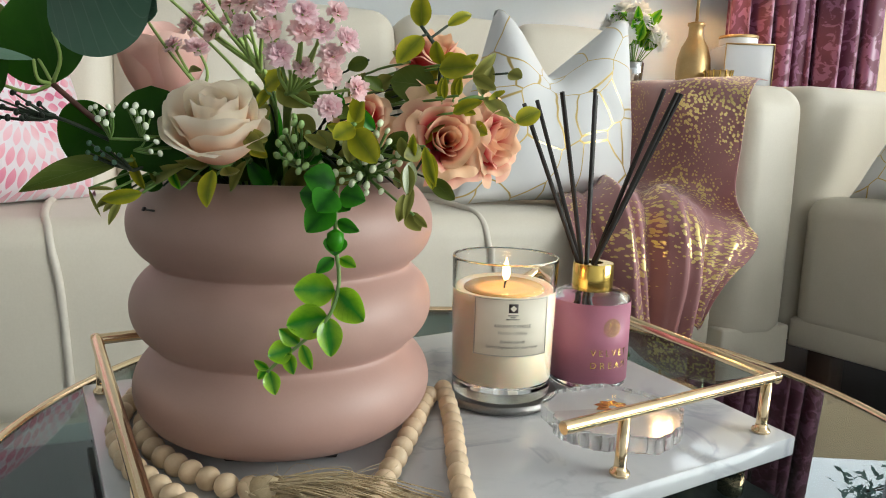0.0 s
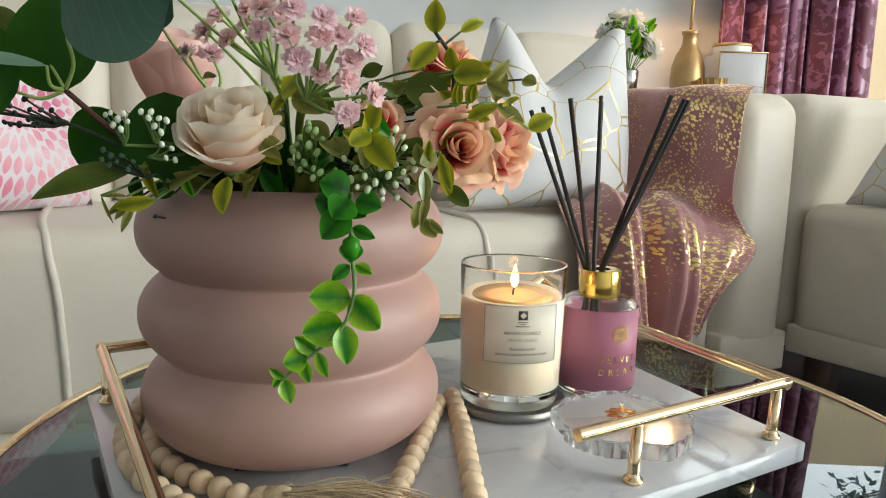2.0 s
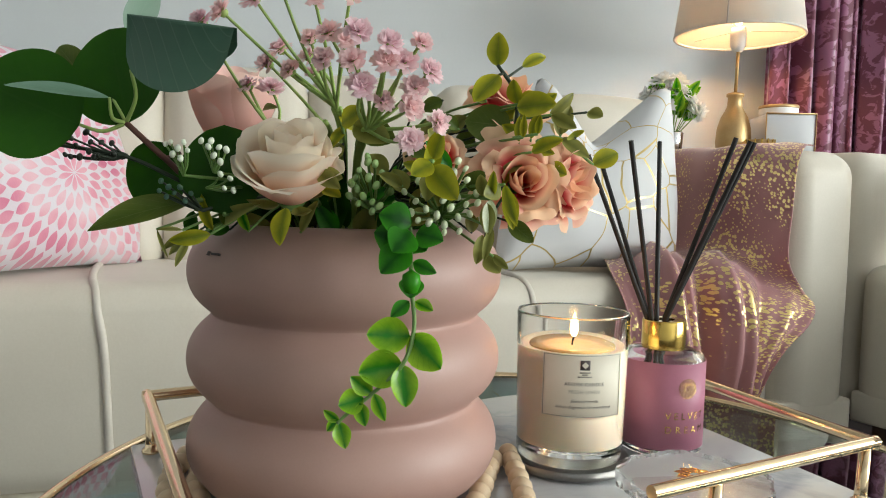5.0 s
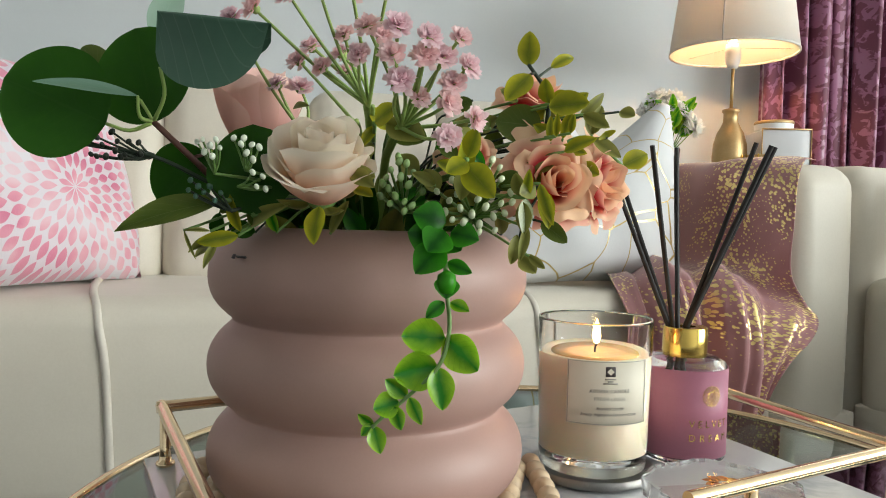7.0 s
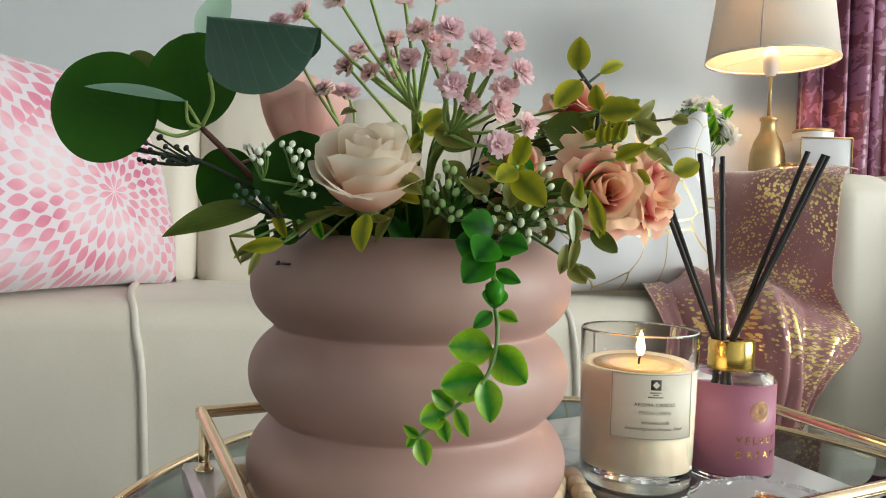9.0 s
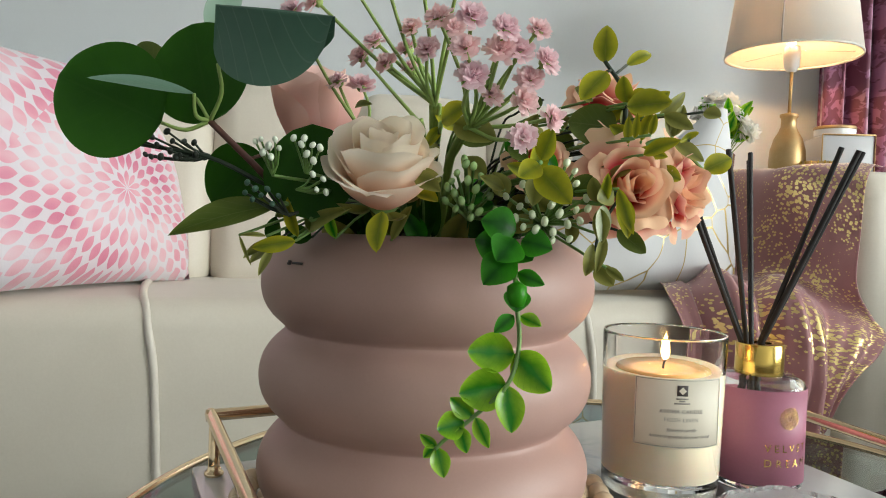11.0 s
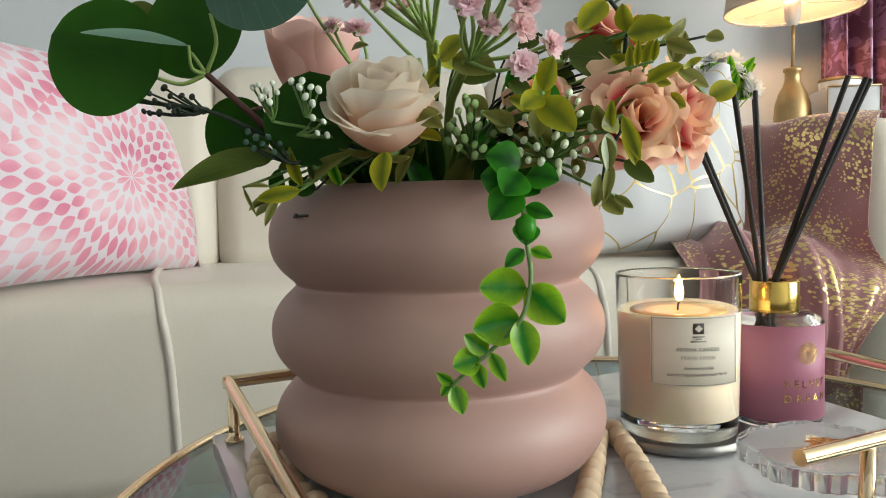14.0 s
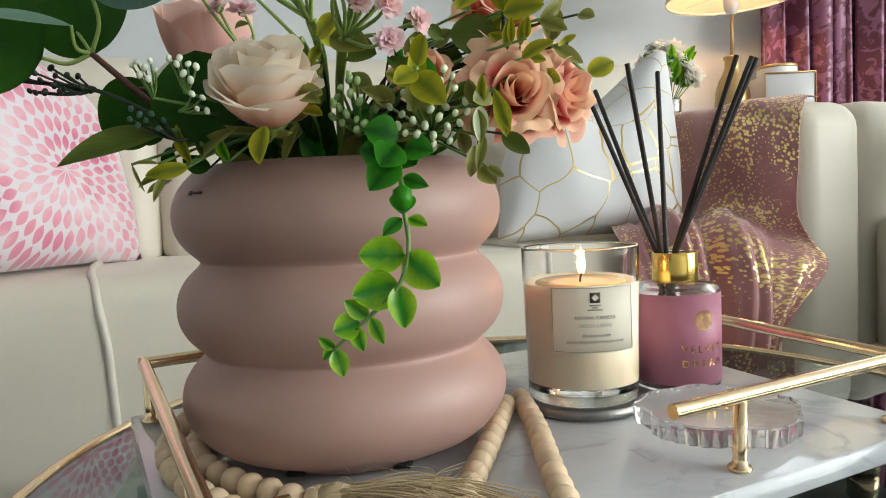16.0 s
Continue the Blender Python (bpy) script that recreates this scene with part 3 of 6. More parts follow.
def build_garden_tree():
    """A tree behind the garden wall: trunk, limbs and a loose crown of many small leaves."""
    rnd = random.Random(52)
    root = thing("garden_tree", "blue-green leafy tree behind the sand coloured garden wall", "tree", place=(4.75, 6.4, -0.2))
    part("trunk", tube(spline([(4.75, 6.4, -0.2), (4.73, 6.4, 1.6), (4.77, 6.38, 3.0), (4.75, 6.4, 3.9)], 6), 0.07, 0.025, 10), "dark_wood", root)
    crown = bmesh.new()
    tips = []
    for k in range(16):
        a, z = rnd.uniform(0, 2 * math.pi), rnd.uniform(2.9, 3.7)
        tip = Vector((4.75 + 0.5 * math.cos(a), 6.4 + 0.35 * math.sin(a), z + rnd.uniform(0.15, 0.45)))
        tips.append(tip)
        part("limb", tube(spline([(4.75, 6.4, z), Vector((4.75, 6.4, z)).lerp(tip, 0.5) + Vector((0, 0, 0.05)), tip], 4), 0.018, 0.006, 6), "dark_wood", root)
    for k in range(800):
        q = rnd.choice(tips) + Vector((rnd.gauss(0, 0.13), rnd.gauss(0, 0.10), rnd.gauss(0, 0.11)))
        d = Vector((rnd.uniform(-1, 1), rnd.uniform(-1, 1), rnd.uniform(-0.8, 0.6))).normalized()
        w = d.cross(Vector((rnd.uniform(-1, 1), rnd.uniform(-1, 1), 1))).normalized() * 0.024
        vs = [crown.verts.new(v) for v in (q, q + d * 0.05 + w, q + d * 0.11, q + d * 0.05 - w)]
        crown.faces.new(vs)
    tagged(part("crown", crown, "garden_leaf", root, smooth=False), kind="stuff")


build_garden_tree()


def make_curtain(name, x0, x1, y, folds, seed, label):
    rnd = random.Random(seed)
    ph = [rnd.uniform(0, 6.3) for _ in range(4)]

    def place(u, v):
        w = 0.045 * math.sin(2 * math.pi * folds * u + ph[0]) + 0.016 * math.sin(2 * math.pi * folds * 2.3 * u + ph[1] + v)
        sway = 0.012 * math.sin(2 * math.pi * folds * 0.5 * u + ph[2] + 2.0 * v)
        return (x0 + (x1 - x0) * u + 0.018 * math.sin(2 * math.pi * folds * 2 * u + ph[3]), y + w * (0.75 + 0.25 * v) + sway, 2.42 - 2.38 * v)

    root = thing(name, label, "curtain")
    bm = thicken(grid(150, 24, place, uv=lambda u, v: ((x1 - x0) * 4.0 * u, 2.38 * (1 - v))), 0.003)
    part("drape", bm, "curtain", root)
    part("curtain_rod", tube([(x0 - 0.06, y, 2.45), (x1 + 0.06, y, 2.45)], 0.012, sides=12), "gold_dull", root)


make_curtain("curtain", 0.955, 1.487, 2.62, 7.0, 4, "purple satin damask curtain hanging in deep folds")

# ---- sofas ----
SOFA = pose(-0.6, 1.08, 0, 0, 0, 20.6)


def build_sofa():
    root = thing("sofa", "cream leather sofa with channelled back and piped seat seams", "sofa", place=(-0.6, 1.08, 0))
    part("seat", block(-1.466, 1.285, 0.0, 0.62, 0.122, 0.450, 0.045, 6, SOFA, 5, 0.004), "cream", root)
    part("base_panel", block(-1.466, 1.279, 0.006, 0.86, 0.08, 0.124, 0.014, 3, SOFA), "cream", root)
    for a in (-0.70, 0.033, 0.755):
        line = [(a - 0.06, 0.42, 0.454), (a - 0.05, 0.2, 0.456), (a - 0.036, 0.06, 0.452), (a - 0.026, 0.018, 0.438), (a - 0.020, 0.000, 0.405), (a - 0.010, -0.003, 0.33), (a - 0.002, -0.002, 0.13)]
        bm = tube(spline(line), 0.0065, sides=10)
        bmesh.ops.transform(bm, matrix=SOFA, verts=bm.verts)
        part("seam_piping", bm, "piping", root)
    step, first = 0.305, 0.078
    for k in range(-5, 4):
        a, b = first + k * step, first + (k + 1) * step
        lean = SOFA @ pose(0, 0.385, 0.43, -9, 0, 0)
        part("back_channel", block(a + 0.002, min(b, 1.30) - 0.002, 0.0, 0.20, 0.0, 0.45, 0.05, 6, lean, 2, 0.014), "cream", root)
    part("back_frame", block(-1.46, 1.40, 0.56, 0.86, 0.13, 0.74, 0.05, 5, SOFA), "cream", root)
    part("arm", block(1.280, 1.462, -0.022, 0.84, 0.140, 0.712, 0.055, 7, SOFA, 3, 0.010), "cream", root)
    part("arm_base", block(1.280, 1.4635, -0.0235, 0.84, 0.11, 0.197, 0.006, 3, SOFA), "cream", root)
    for a in (-1.40, 1.40):
        for d in (0.08, 0.78):
            part("leg", block(a - 0.03, a + 0.03, d - 0.03, d + 0.03, 0, 0.135, 0.006, 2, SOFA), "dark_wood", root)


build_sofa()
SIDE = pose(0.80, 1.62, 0, 0, 0, -55.5)


def build_side_sofa():
    root = thing("sofa", "second cream leather sofa set at an angle", "sofa", place=(0.80, 1.62, 0))
    part("seat_cushion", block(0.0, 1.0, 0.0, 0.60, 0.170, 0.478, 0.040, 6, SIDE, 3, 0.008), "cream", root)
    part("base_panel", block(-0.002, 1.0, 0.0005, 0.62, 0.137, 0.203, 0.006, 3, SIDE), "cream", root)
    part("arm", block(-0.20, -0.004, 0.02, 0.95, 0.13, 0.722, 0.05, 6, SIDE, 2, 0.008), "cream", root)
    part("backrest", block(0.0, 1.0, 0.62, 0.86, 0.13, 0.80, 0.05, 6, SIDE, 2, 0.010), "cream", root)
    for a in (0.05, 0.92):
        for d in (0.08, 0.78):
            part("leg", block(a - 0.03, a + 0.03, d - 0.03, d + 0.03, 0, 0.135, 0.006, 2, SIDE), "dark_wood", root)


build_side_sofa()


def pillow_bm(corner, e1, e2, puff, chop=0.0, n=28, round_top=0.0):
    """A stuffed pillow on the parallelogram corner + u e1 + v e2, pinched at its corners; chop: depth of the dent in its top."""
    corner, e1, e2 = Vector(corner), Vector(e1), Vector(e2)
    nrm = e1.cross(e2).normalized()

    def side(s):
        def place(u, v):
            a, b = 2 * u - 1, 2 * v - 1
            edge = max(0.0, (1 - a ** 4) * (1 - b ** 4))
            h = puff * edge ** 0.55 * (1 - 0.25 * (a * a + b * b) / 2)
            inset = 0.045
            uu = 0.5 + a * (1 - inset * (1 - b * b)) / 2
            vv = 0.5 + b * (1 - inset * (1 - a * a)) / 2
            q = corner + uu * e1 + vv * e2 + s * h * nrm
            if chop:
                top = max(0.0, vv - 0.35) / 0.65
                dent = max(0.0, 1 - math.sqrt((2 * uu - 1) ** 2 + 0.004)) ** 1.15
                q -= e2.normalized() * chop * top ** 1.4 * dent
                q -= nrm * s * 0.030 * top ** 2 * math.exp(-((uu - 0.5) / 0.10) ** 2) * edge
                q -= nrm * 0.045 * top * math.exp(-((uu - 0.5) / 0.20) ** 2)
                q += nrm * s * edge * 0.006 * math.sin(26 * (uu - 0.5) * (1.2 - vv) + 7 * vv) * top
                q -= e1 * (uu - 0.5) * (0.36 if uu < 0.5 else 0.10) * top
                q -= e2.normalized() * 0.028 * top * max(0.0, (abs(a) - 0.75) / 0.25) ** 2
            q -= e2 * round_top * max(0.0, vv) ** 2 * max(0.0, a) ** 2
            q -= e1 * 0.25 * round_top * vv ** 2 * max(0.0, a) ** 3
            q += nrm * 0.004 * math.sin(9 * a + 3 * b) * edge
            return q
        return place

    bm = grid(n, n, side(1))
    other = grid(n, n, side(-1))
    me = bpy.data.meshes.new("tmp")
    other.to_mesh(me)
    other.free()
    bm.from_mesh(me)
    bpy.data.meshes.remove(me)
    bmesh.ops.remove_doubles(bm, verts=bm.verts, dist=1e-5)
    bmesh.ops.recalc_face_normals(bm, faces=bm.faces)
    return bm


tagged(part("throw_pillow", pillow_bm((-0.822, 0.870, 0.452), (0.145, 0.545, 0.0), (-0.085, 0.075, 0.385), 0.080, round_top=0.40), "dahlia"), "pink and white pillow printed with dahlia petals on the sofa", "pillow", "pillows on the sofas")
tagged(part("throw_pillow", pillow_bm((0.015, 1.46, 0.452), (0.398, 0.147, 0.0), (0.012, 0.10, 0.425), 0.078, 0.165), "gold_line"), "white pillow with gold petal lines and a dented top", "pillow", "pillows on the sofas")
tagged(part("throw_pillow", pillow_bm((0.890, 1.60, 0.48), (0.20, -0.29, 0.0), (0.17, 0.05, 0.27), 0.06), "gold_line"), "white pillow with gold lines on the second sofa", "pillow", "pillows on the sofas")


def build_throw():
    """A sheer throw: over the arm, down its inner side, across the seat and over the seat's front edge."""
    net = [
        [(1.385, 0.40, 0.727), (1.395, 0.27, 0.728), (1.40, 0.13, 0.728), (1.40, 0.045, 0.724)],
        [(1.33, 0.41, 0.732), (1.34, 0.27, 0.734), (1.345, 0.12, 0.731), (1.345, 0.012, 0.722)],
        [(1.268, 0.41, 0.712), (1.268, 0.27, 0.714), (1.268, 0.12, 0.712), (1.292, -0.026, 0.680)],
        [(1.255, 0.41, 0.60), (1.255, 0.27, 0.60), (1.256, 0.11, 0.60), (1.285, -0.036, 0.58)],
        [(1.235, 0.41, 0.492), (1.230, 0.27, 0.500), (1.240, 0.10, 0.500), (1.278, -0.040, 0.49)],
        [(1.120, 0.38, 0.478), (1.140, 0.22, 0.482), (1.190, 0.06, 0.476), (1.295, -0.052, 0.43)],
        [(0.990, 0.20, 0.478), (1.060, 0.10, 0.484), (1.150, 0.005, 0.468), (1.310, -0.062, 0.395)],
        [(0.915, 0.055, 0.474), (1.010, -0.01, 0.462), (1.130, -0.042, 0.425), (1.290, -0.066, 0.365)],
        [(0.900, -0.040, 0.40), (1.000, -0.055, 0.36), (1.120, -0.062, 0.33), (1.240, -0.070, 0.325)],
        [(0.905, -0.045, 0.30), (1.010, -0.055, 0.27), (1.110, -0.062, 0.26), (1.205, -0.070, 0.275)],
        [(0.920, -0.045, 0.22), (1.020, -0.055, 0.20), (1.100, -0.060, 0.195), (1.185, -0.066, 0.225)],
    ]
    nu, nv = 72, 120
    columns = [spline([row[k] for row in net], 12) for k in range(4)]
    rows_c = [spline([c[j] for c in columns], 24) for j in range(len(columns[0]))]

    def place(u, v):
        row = rows_c[round(v * (len(rows_c) - 1))]
        q = row[round(u * (len(row) - 1))].copy()
        loose = min(1.0, max(0.0, (v - 0.42) / 0.25))
        near = 0.35 + 0.65 * math.sin(math.pi * u)
        w = 2 * math.pi * (2.7 * u + 0.35 * math.sin(3 * v) + 0.25 * v)
        fold = 0.5 + 0.5 * math.sin(w)
        fold = fold ** 1.8 * 0.058 + 0.014 * math.sin(2.3 * w + 5 * v) + 0.005 * math.sin(5.1 * w + 11 * v)
        hang = min(1.0, max(0.0, (v - 0.60) / 0.15))
        push = loose * near * fold
        q.y -= push * (0.35 + 0.75 * hang)
        q.z += push * 0.75 * (1 - 0.8 * hang) + 0.004 * math.sin(9 * u + 6 * v)
        q.x -= (1 - loose) * (0.006 + 0.006 * math.sin(11 * u + 9 * v) + 0.003 * math.sin(23 * v - 6 * u))
        q.z += 0.016 * hang * math.sin(2.3 * w) * max(0.0, v - 0.8) * 3
        return SOFA @ q

    run = [0.0]
    for a, b in zip(rows_c, rows_c[1:]):
        run.append(run[-1] + (b[len(b) // 2] - a[len(a) // 2]).length)
    bm = grid(nu, nv, place, uv=lambda u, v: (0.42 * u, 1.5 - run[round(v * (len(run) - 1))]))
    cloth = part("throw_blanket", bm, "throw")
    cloth.modifiers.new("cloth_thickness", "SOLIDIFY").thickness = 0.0018
    tagged(cloth, "dusty pink sheer throw with gold flecks draped over arm and seat", "blanket")


build_throw()

# ---- console with the lamp ----
TOPZ = 0.70


def build_console():
    root = thing("console_table", "dark console table behind the sofa's arm", "table", place=(0.8, 2.4, 0))
    part("tabletop", block(0.40, 1.20, 2.24, 2.52, TOPZ - 0.03, TOPZ, 0.006, 2), "dark_wood", root)
    for x in (0.44, 1.16):
        for y in (2.28, 2.48):
            part("leg", block(x - 0.02, x + 0.02, y - 0.02, y + 0.02, 0, TOPZ - 0.03, 0.004, 2), "dark_wood", root)


def build_lamp():
    c = (0.765, 2.35, 0)
    root = thing("table_lamp", "table lamp with a white cloth shade and gold vase base, lit", "lamp", place=(0.765, 2.35, TOPZ))
    prof = [(0.034, 0), (0.042, 0.006), (0.050, 0.05), (0.053, 0.10), (0.050, 0.140), (0.040, 0.175), (0.028, 0.196), (0.0225, 0.210), (0.0215, 0.236), (0.026, 0.240), (0.026, 0.248), (0.010, 0.252)]
    part("base", lathe([(r, TOPZ + z) for r, z in prof], 40, c), "gold_dull", root)
    part("stem", tube([(0.765, 2.35, TOPZ + 0.25), (0.767, 2.35, 1.10)], 0.0050, sides=12), "gold_dull", root)
    part("socket", lathe([(0.0, 1.075), (0.014, 1.077), (0.022, 1.095), (0.024, 1.125), (0.022, 1.150), (0.0, 1.155)], 24, c), "frame_white", root)
    part("bulb", lathe([(0.0, 1.156), (0.009, 1.160), (0.015, 1.180), (0.011, 1.196), (0.0, 1.200)], 20, c), "bulb", root)
    r0, r1, z0, z1 = 0.192, 0.148, 1.122, 1.45
    wall = [(r0, z0), (r1, z1), (r1 - 0.002, z1), (r0 - 0.002, z0)]
    shade = part("shade", lathe(wall, 64, c, closed=True), "shade", root, "white cloth shade")
    # upright shadow line on the shade, modelled as a thin grey strip
    shadow_line = [(0.765 + r * math.cos(radians(-118)), 2.35 + r * math.sin(radians(-118)), z) for r, z in ((r0 + 0.0006, z0), (r1 + 0.0006, z1))]
    part("shadow_line", tube(shadow_line, 0.0022, sides=6), "shadow_line_grey", shade, "grey shadow line down the shade, modelled as a thin strip")
    part("rim_ring", lathe([(r0 + 0.001, z0 - 0.002), (r0 + 0.001, z0 + 0.004), (r0 - 0.004, z0 + 0.004), (r0 - 0.004, z0 - 0.002)], 64, c, closed=True), "shade", shade)
    for k in range(3):
        a = k * 2 * math.pi / 3
        part("spider_arm", tube([(0.765, 2.35, 1.14), (0.765 + (r0 - 0.01) * math.cos(a), 2.35 + (r0 - 0.01) * math.sin(a), 1.14)], 0.0008, sides=6), "steel", shade)


def build_boxes():
    root = thing("storage_box", "white lacquered box with gold edging and a lidded tray on top", "box", place=(0.935, 2.35, TOPZ))
    part("body", block(0.838, 0.983, 2.28, 2.42, TOPZ, 0.880, 0.004, 2), "white_box", root)
    for x in (0.837, 0.984):
        part("edge_trim", block(x - 0.0012, x + 0.0012, 2.276, 2.282, TOPZ, 0.882, 0.001, 1), "gold_dull", root)
    part("edge_trim", block(0.836, 0.985, 2.276, 2.282, 0.8790, 0.8835, 0.001, 1), "gold_dull", root)
    part("lid", lathe([(0.0, 0.8805), (0.054, 0.8805), (0.057, 0.884), (0.057, 0.902), (0.0, 0.902)], 40, (0.897, 2.345, 0)), "frame_white", root, sharp=40)
    part("lid_rim", lathe([(0.0, 0.9022), (0.056, 0.9022), (0.0585, 0.904), (0.0585, 0.909), (0.056, 0.912), (0.0, 0.912)], 40, (0.897, 2.345, 0)), "gold_dull", root, "thin gold rim", sharp=40)
    votive = thing("candle_holder", "small ribbed gold candle holder", "candle holder", place=(0.815, 2.24, TOPZ))
    part("cup", lathe([(0.0, TOPZ), (0.025, TOPZ), (0.036, TOPZ + 0.07), (0.040, TOPZ + 0.098), (0.037, TOPZ + 0.098), (0.030, TOPZ + 0.05), (0.0, TOPZ + 0.045)], 28, (0.815, 2.262, 0)), "gold_dull", votive)
    for k in range(14):
        a = 2 * math.pi * k / 14
        d = Vector((math.cos(a), math.sin(a), 0))
        part("rib", tube([Vector((0.815, 2.262, TOPZ + 0.005)) + 0.027 * d, Vector((0.815, 2.262, TOPZ + 0.1)) + 0.042 * d], 0.0022, sides=6), "gold_collar", votive)


# ---- flowers ----
def rose_petal(radius, high, span, flare, ruffle, seed, point=0.0, nu=14, nv=10):
    """One petal of a rose about +z: a cupped shell that wraps the axis, its rim rolled outwards by flare."""
    rnd = random.Random(seed)
    ph, lop = rnd.uniform(0, 6.3), rnd.uniform(-0.12, 0.12)

    def place(u, v):
        a = 2 * u - 1
        reach = radius * (0.22 + 0.78 * math.sin(min(1.0, v * 1.15) * math.pi / 2) ** 0.9) * (1 + 0.07 * a)
        roll = max(0.0, v - 0.62) / 0.38
        reach += flare * radius * 0.42 * roll ** 2 * (1 - 0.25 * a * a)
        reach += point * radius * 0.16 * (abs(a) ** 1.5 - 0.3) * v * v
        z = high * v * (1 - 0.20 * abs(a) ** 2.5 * v + lop * a * v) - flare * high * 0.26 * roll ** 2.2
        reach += ruffle * radius * 0.05 * math.sin(6 * a + ph) * v * v
        z += point * high * 0.16 * max(0.0, 0.5 - abs(a - lop)) * v * v
        z += ruffle * high * 0.03 * math.sin(8 * a + 2 * ph) * v * v
        t = a * span / 2 * (0.55 + 0.45 * math.sin(math.pi * min(1.0, 0.15 + 0.6 * v)))
        return (reach * math.cos(t), reach * math.sin(t), z)

    return grid(nu, nv, place)


def build_rose(name, label, centre, axis, radius, material, rings, seed, sepals=4, category="flower", group="", point=0.0):
    """rings: (count, radius share, height share, span in degrees, flare), from the heart outwards."""
    rnd = random.Random(seed)
    root = thing(name, label, category, group, place=centre)
    axis = Vector(axis).normalized()
    frame_m = Matrix.Translation(centre) @ axis.to_track_quat("Z", "Y").to_matrix().to_4x4()
    foot = -0.62 * radius
    for ri, (count, rr, hh, span, flare) in enumerate(rings):
        off = rnd.uniform(0, 360)
        for k in range(count):
            bm = rose_petal(radius * rr * rnd.uniform(0.95, 1.05), radius * hh * rnd.uniform(0.95, 1.04), radians(span), flare * rnd.uniform(0.7, 1.25), 0.5 + flare, seed * 100 + ri * 10 + k, point * min(1.0, 0.3 + rr))
            m = frame_m @ pose(0, 0, foot, 0, 0, off + 360 * k / count + rnd.uniform(-7, 7)) @ pose(0, 0, 0, rnd.uniform(-3, 3), rnd.uniform(-2, 5), 0)
            bmesh.ops.transform(bm, matrix=m, verts=bm.verts)
            part("petal", bm, material, root)
    start = Vector(centre) + axis * foot
    part("stem", tube(over_rim(start), 0.0024, sides=7), "stem", root)
    cup = lathe([(0.0, -0.80 * radius), (0.20 * radius, -0.76 * radius), (0.33 * radius, -0.60 * radius), (0.28 * radius, -0.52 * radius)], 14)
    bmesh.ops.transform(cup, matrix=frame_m, verts=cup.verts)
    part("calyx", cup, "stem", root)
    for k in range(sepals):
        t = 2 * math.pi * k / max(1, sepals) + 0.5
        out = Vector((math.cos(t), math.sin(t), 0))
        b, e = frame_m @ (out * 0.25 * radius + Vector((0, 0, foot))), frame_m @ (out * 0.95 * radius + Vector((0, 0, foot * 0.55)))
        part("sepal", leaf_bm(b, e, radius * 0.42, frame_m.to_3x3() @ (out * -0.3 + Vector((0, 0, 1))), -0.10, 0.15, 0.2, 6), "leaf_khaki", root)
    return root


def leaf_bm(base, tip, width, face=(0, -1, 0.15), bend=0.12, cup=0.10, round_=0.5, n=10, notch=0.0, fold=0.0):
    """A leaf from base to tip. face: the way its upper side looks; round_: 0 pointed, 1 disc-like."""
    base, tip = Vector(base), Vector(tip)
    along = tip - base
    L = along.length
    d = along / L
    nrm = Vector(face)
    nrm = (nrm - d * nrm.dot(d)).normalized()
    across = d.cross(nrm)

    def place(u, v):
        a = 2 * u - 1
        lens = math.sin(math.pi * v ** (0.9 - 0.15 * round_))
        disc = math.sqrt(max(0.0, 1 - (2 * v - 1) ** 2))
        w = width / 2 * ((1 - round_) * lens + round_ * disc)
        lift = bend * L * (-4 * (v - 0.5) ** 2 + 1) - cup * w * (1 - a * a) * 2
        if fold:  # one half is turned back behind the midrib
            w = width / 2 * disc ** (0.5 + 0.35 * v)
            if a < 0:
                return base + d * (L * v) - across * (a * w * 0.55) + nrm * (lift + fold * w * a - 0.002)
        return base + d * (L * v * (1 - notch * (1 - abs(a)) * v ** 5)) + across * (a * w) + nrm * lift

    return grid(n, n + 2, place)


def berries(root, places, material, size, tall=1.25, seed=1, name="bud"):
    bm = bmesh.new()
    bmesh.ops.create_uvsphere(bm, u_segments=10, v_segments=7, radius=size)
    for v in bm.verts:
        v.co.z *= tall
    me = mesh_of(name, bm, material)
    rnd = random.Random(seed)
    bpy.context.view_layer.update()
    for q in places:
        s = rnd.uniform(0.82, 1.15)
        share(name, me, root, pose(*q, rnd.uniform(-45, 45), rnd.uniform(-45, 45), 0) @ Matrix.Diagonal((s, s, s, 1)))


def twigs(root, places, hub, material, r=0.0007, sag=0.004, name="twig"):
    """Thin stalks from a hub to each bud."""
    hub = Vector(hub)
    for q in places:
        q = Vector(q)
        mid = (q + hub) / 2 + Vector((0, 0.002, -sag))
        part(name, tube_into(bmesh.new(), spline([hub, mid, q], 3), r * 1.3, r, 5), material, root)


POT = (-0.102, 0.522)


def into_pot(x, y, z=0.52):
    """Where a stem that starts near (x, y) goes down inside the pot."""
    return (POT[0] + 0.35 * (x - POT[0]), POT[1] + 0.35 * (y - POT[1]), z)

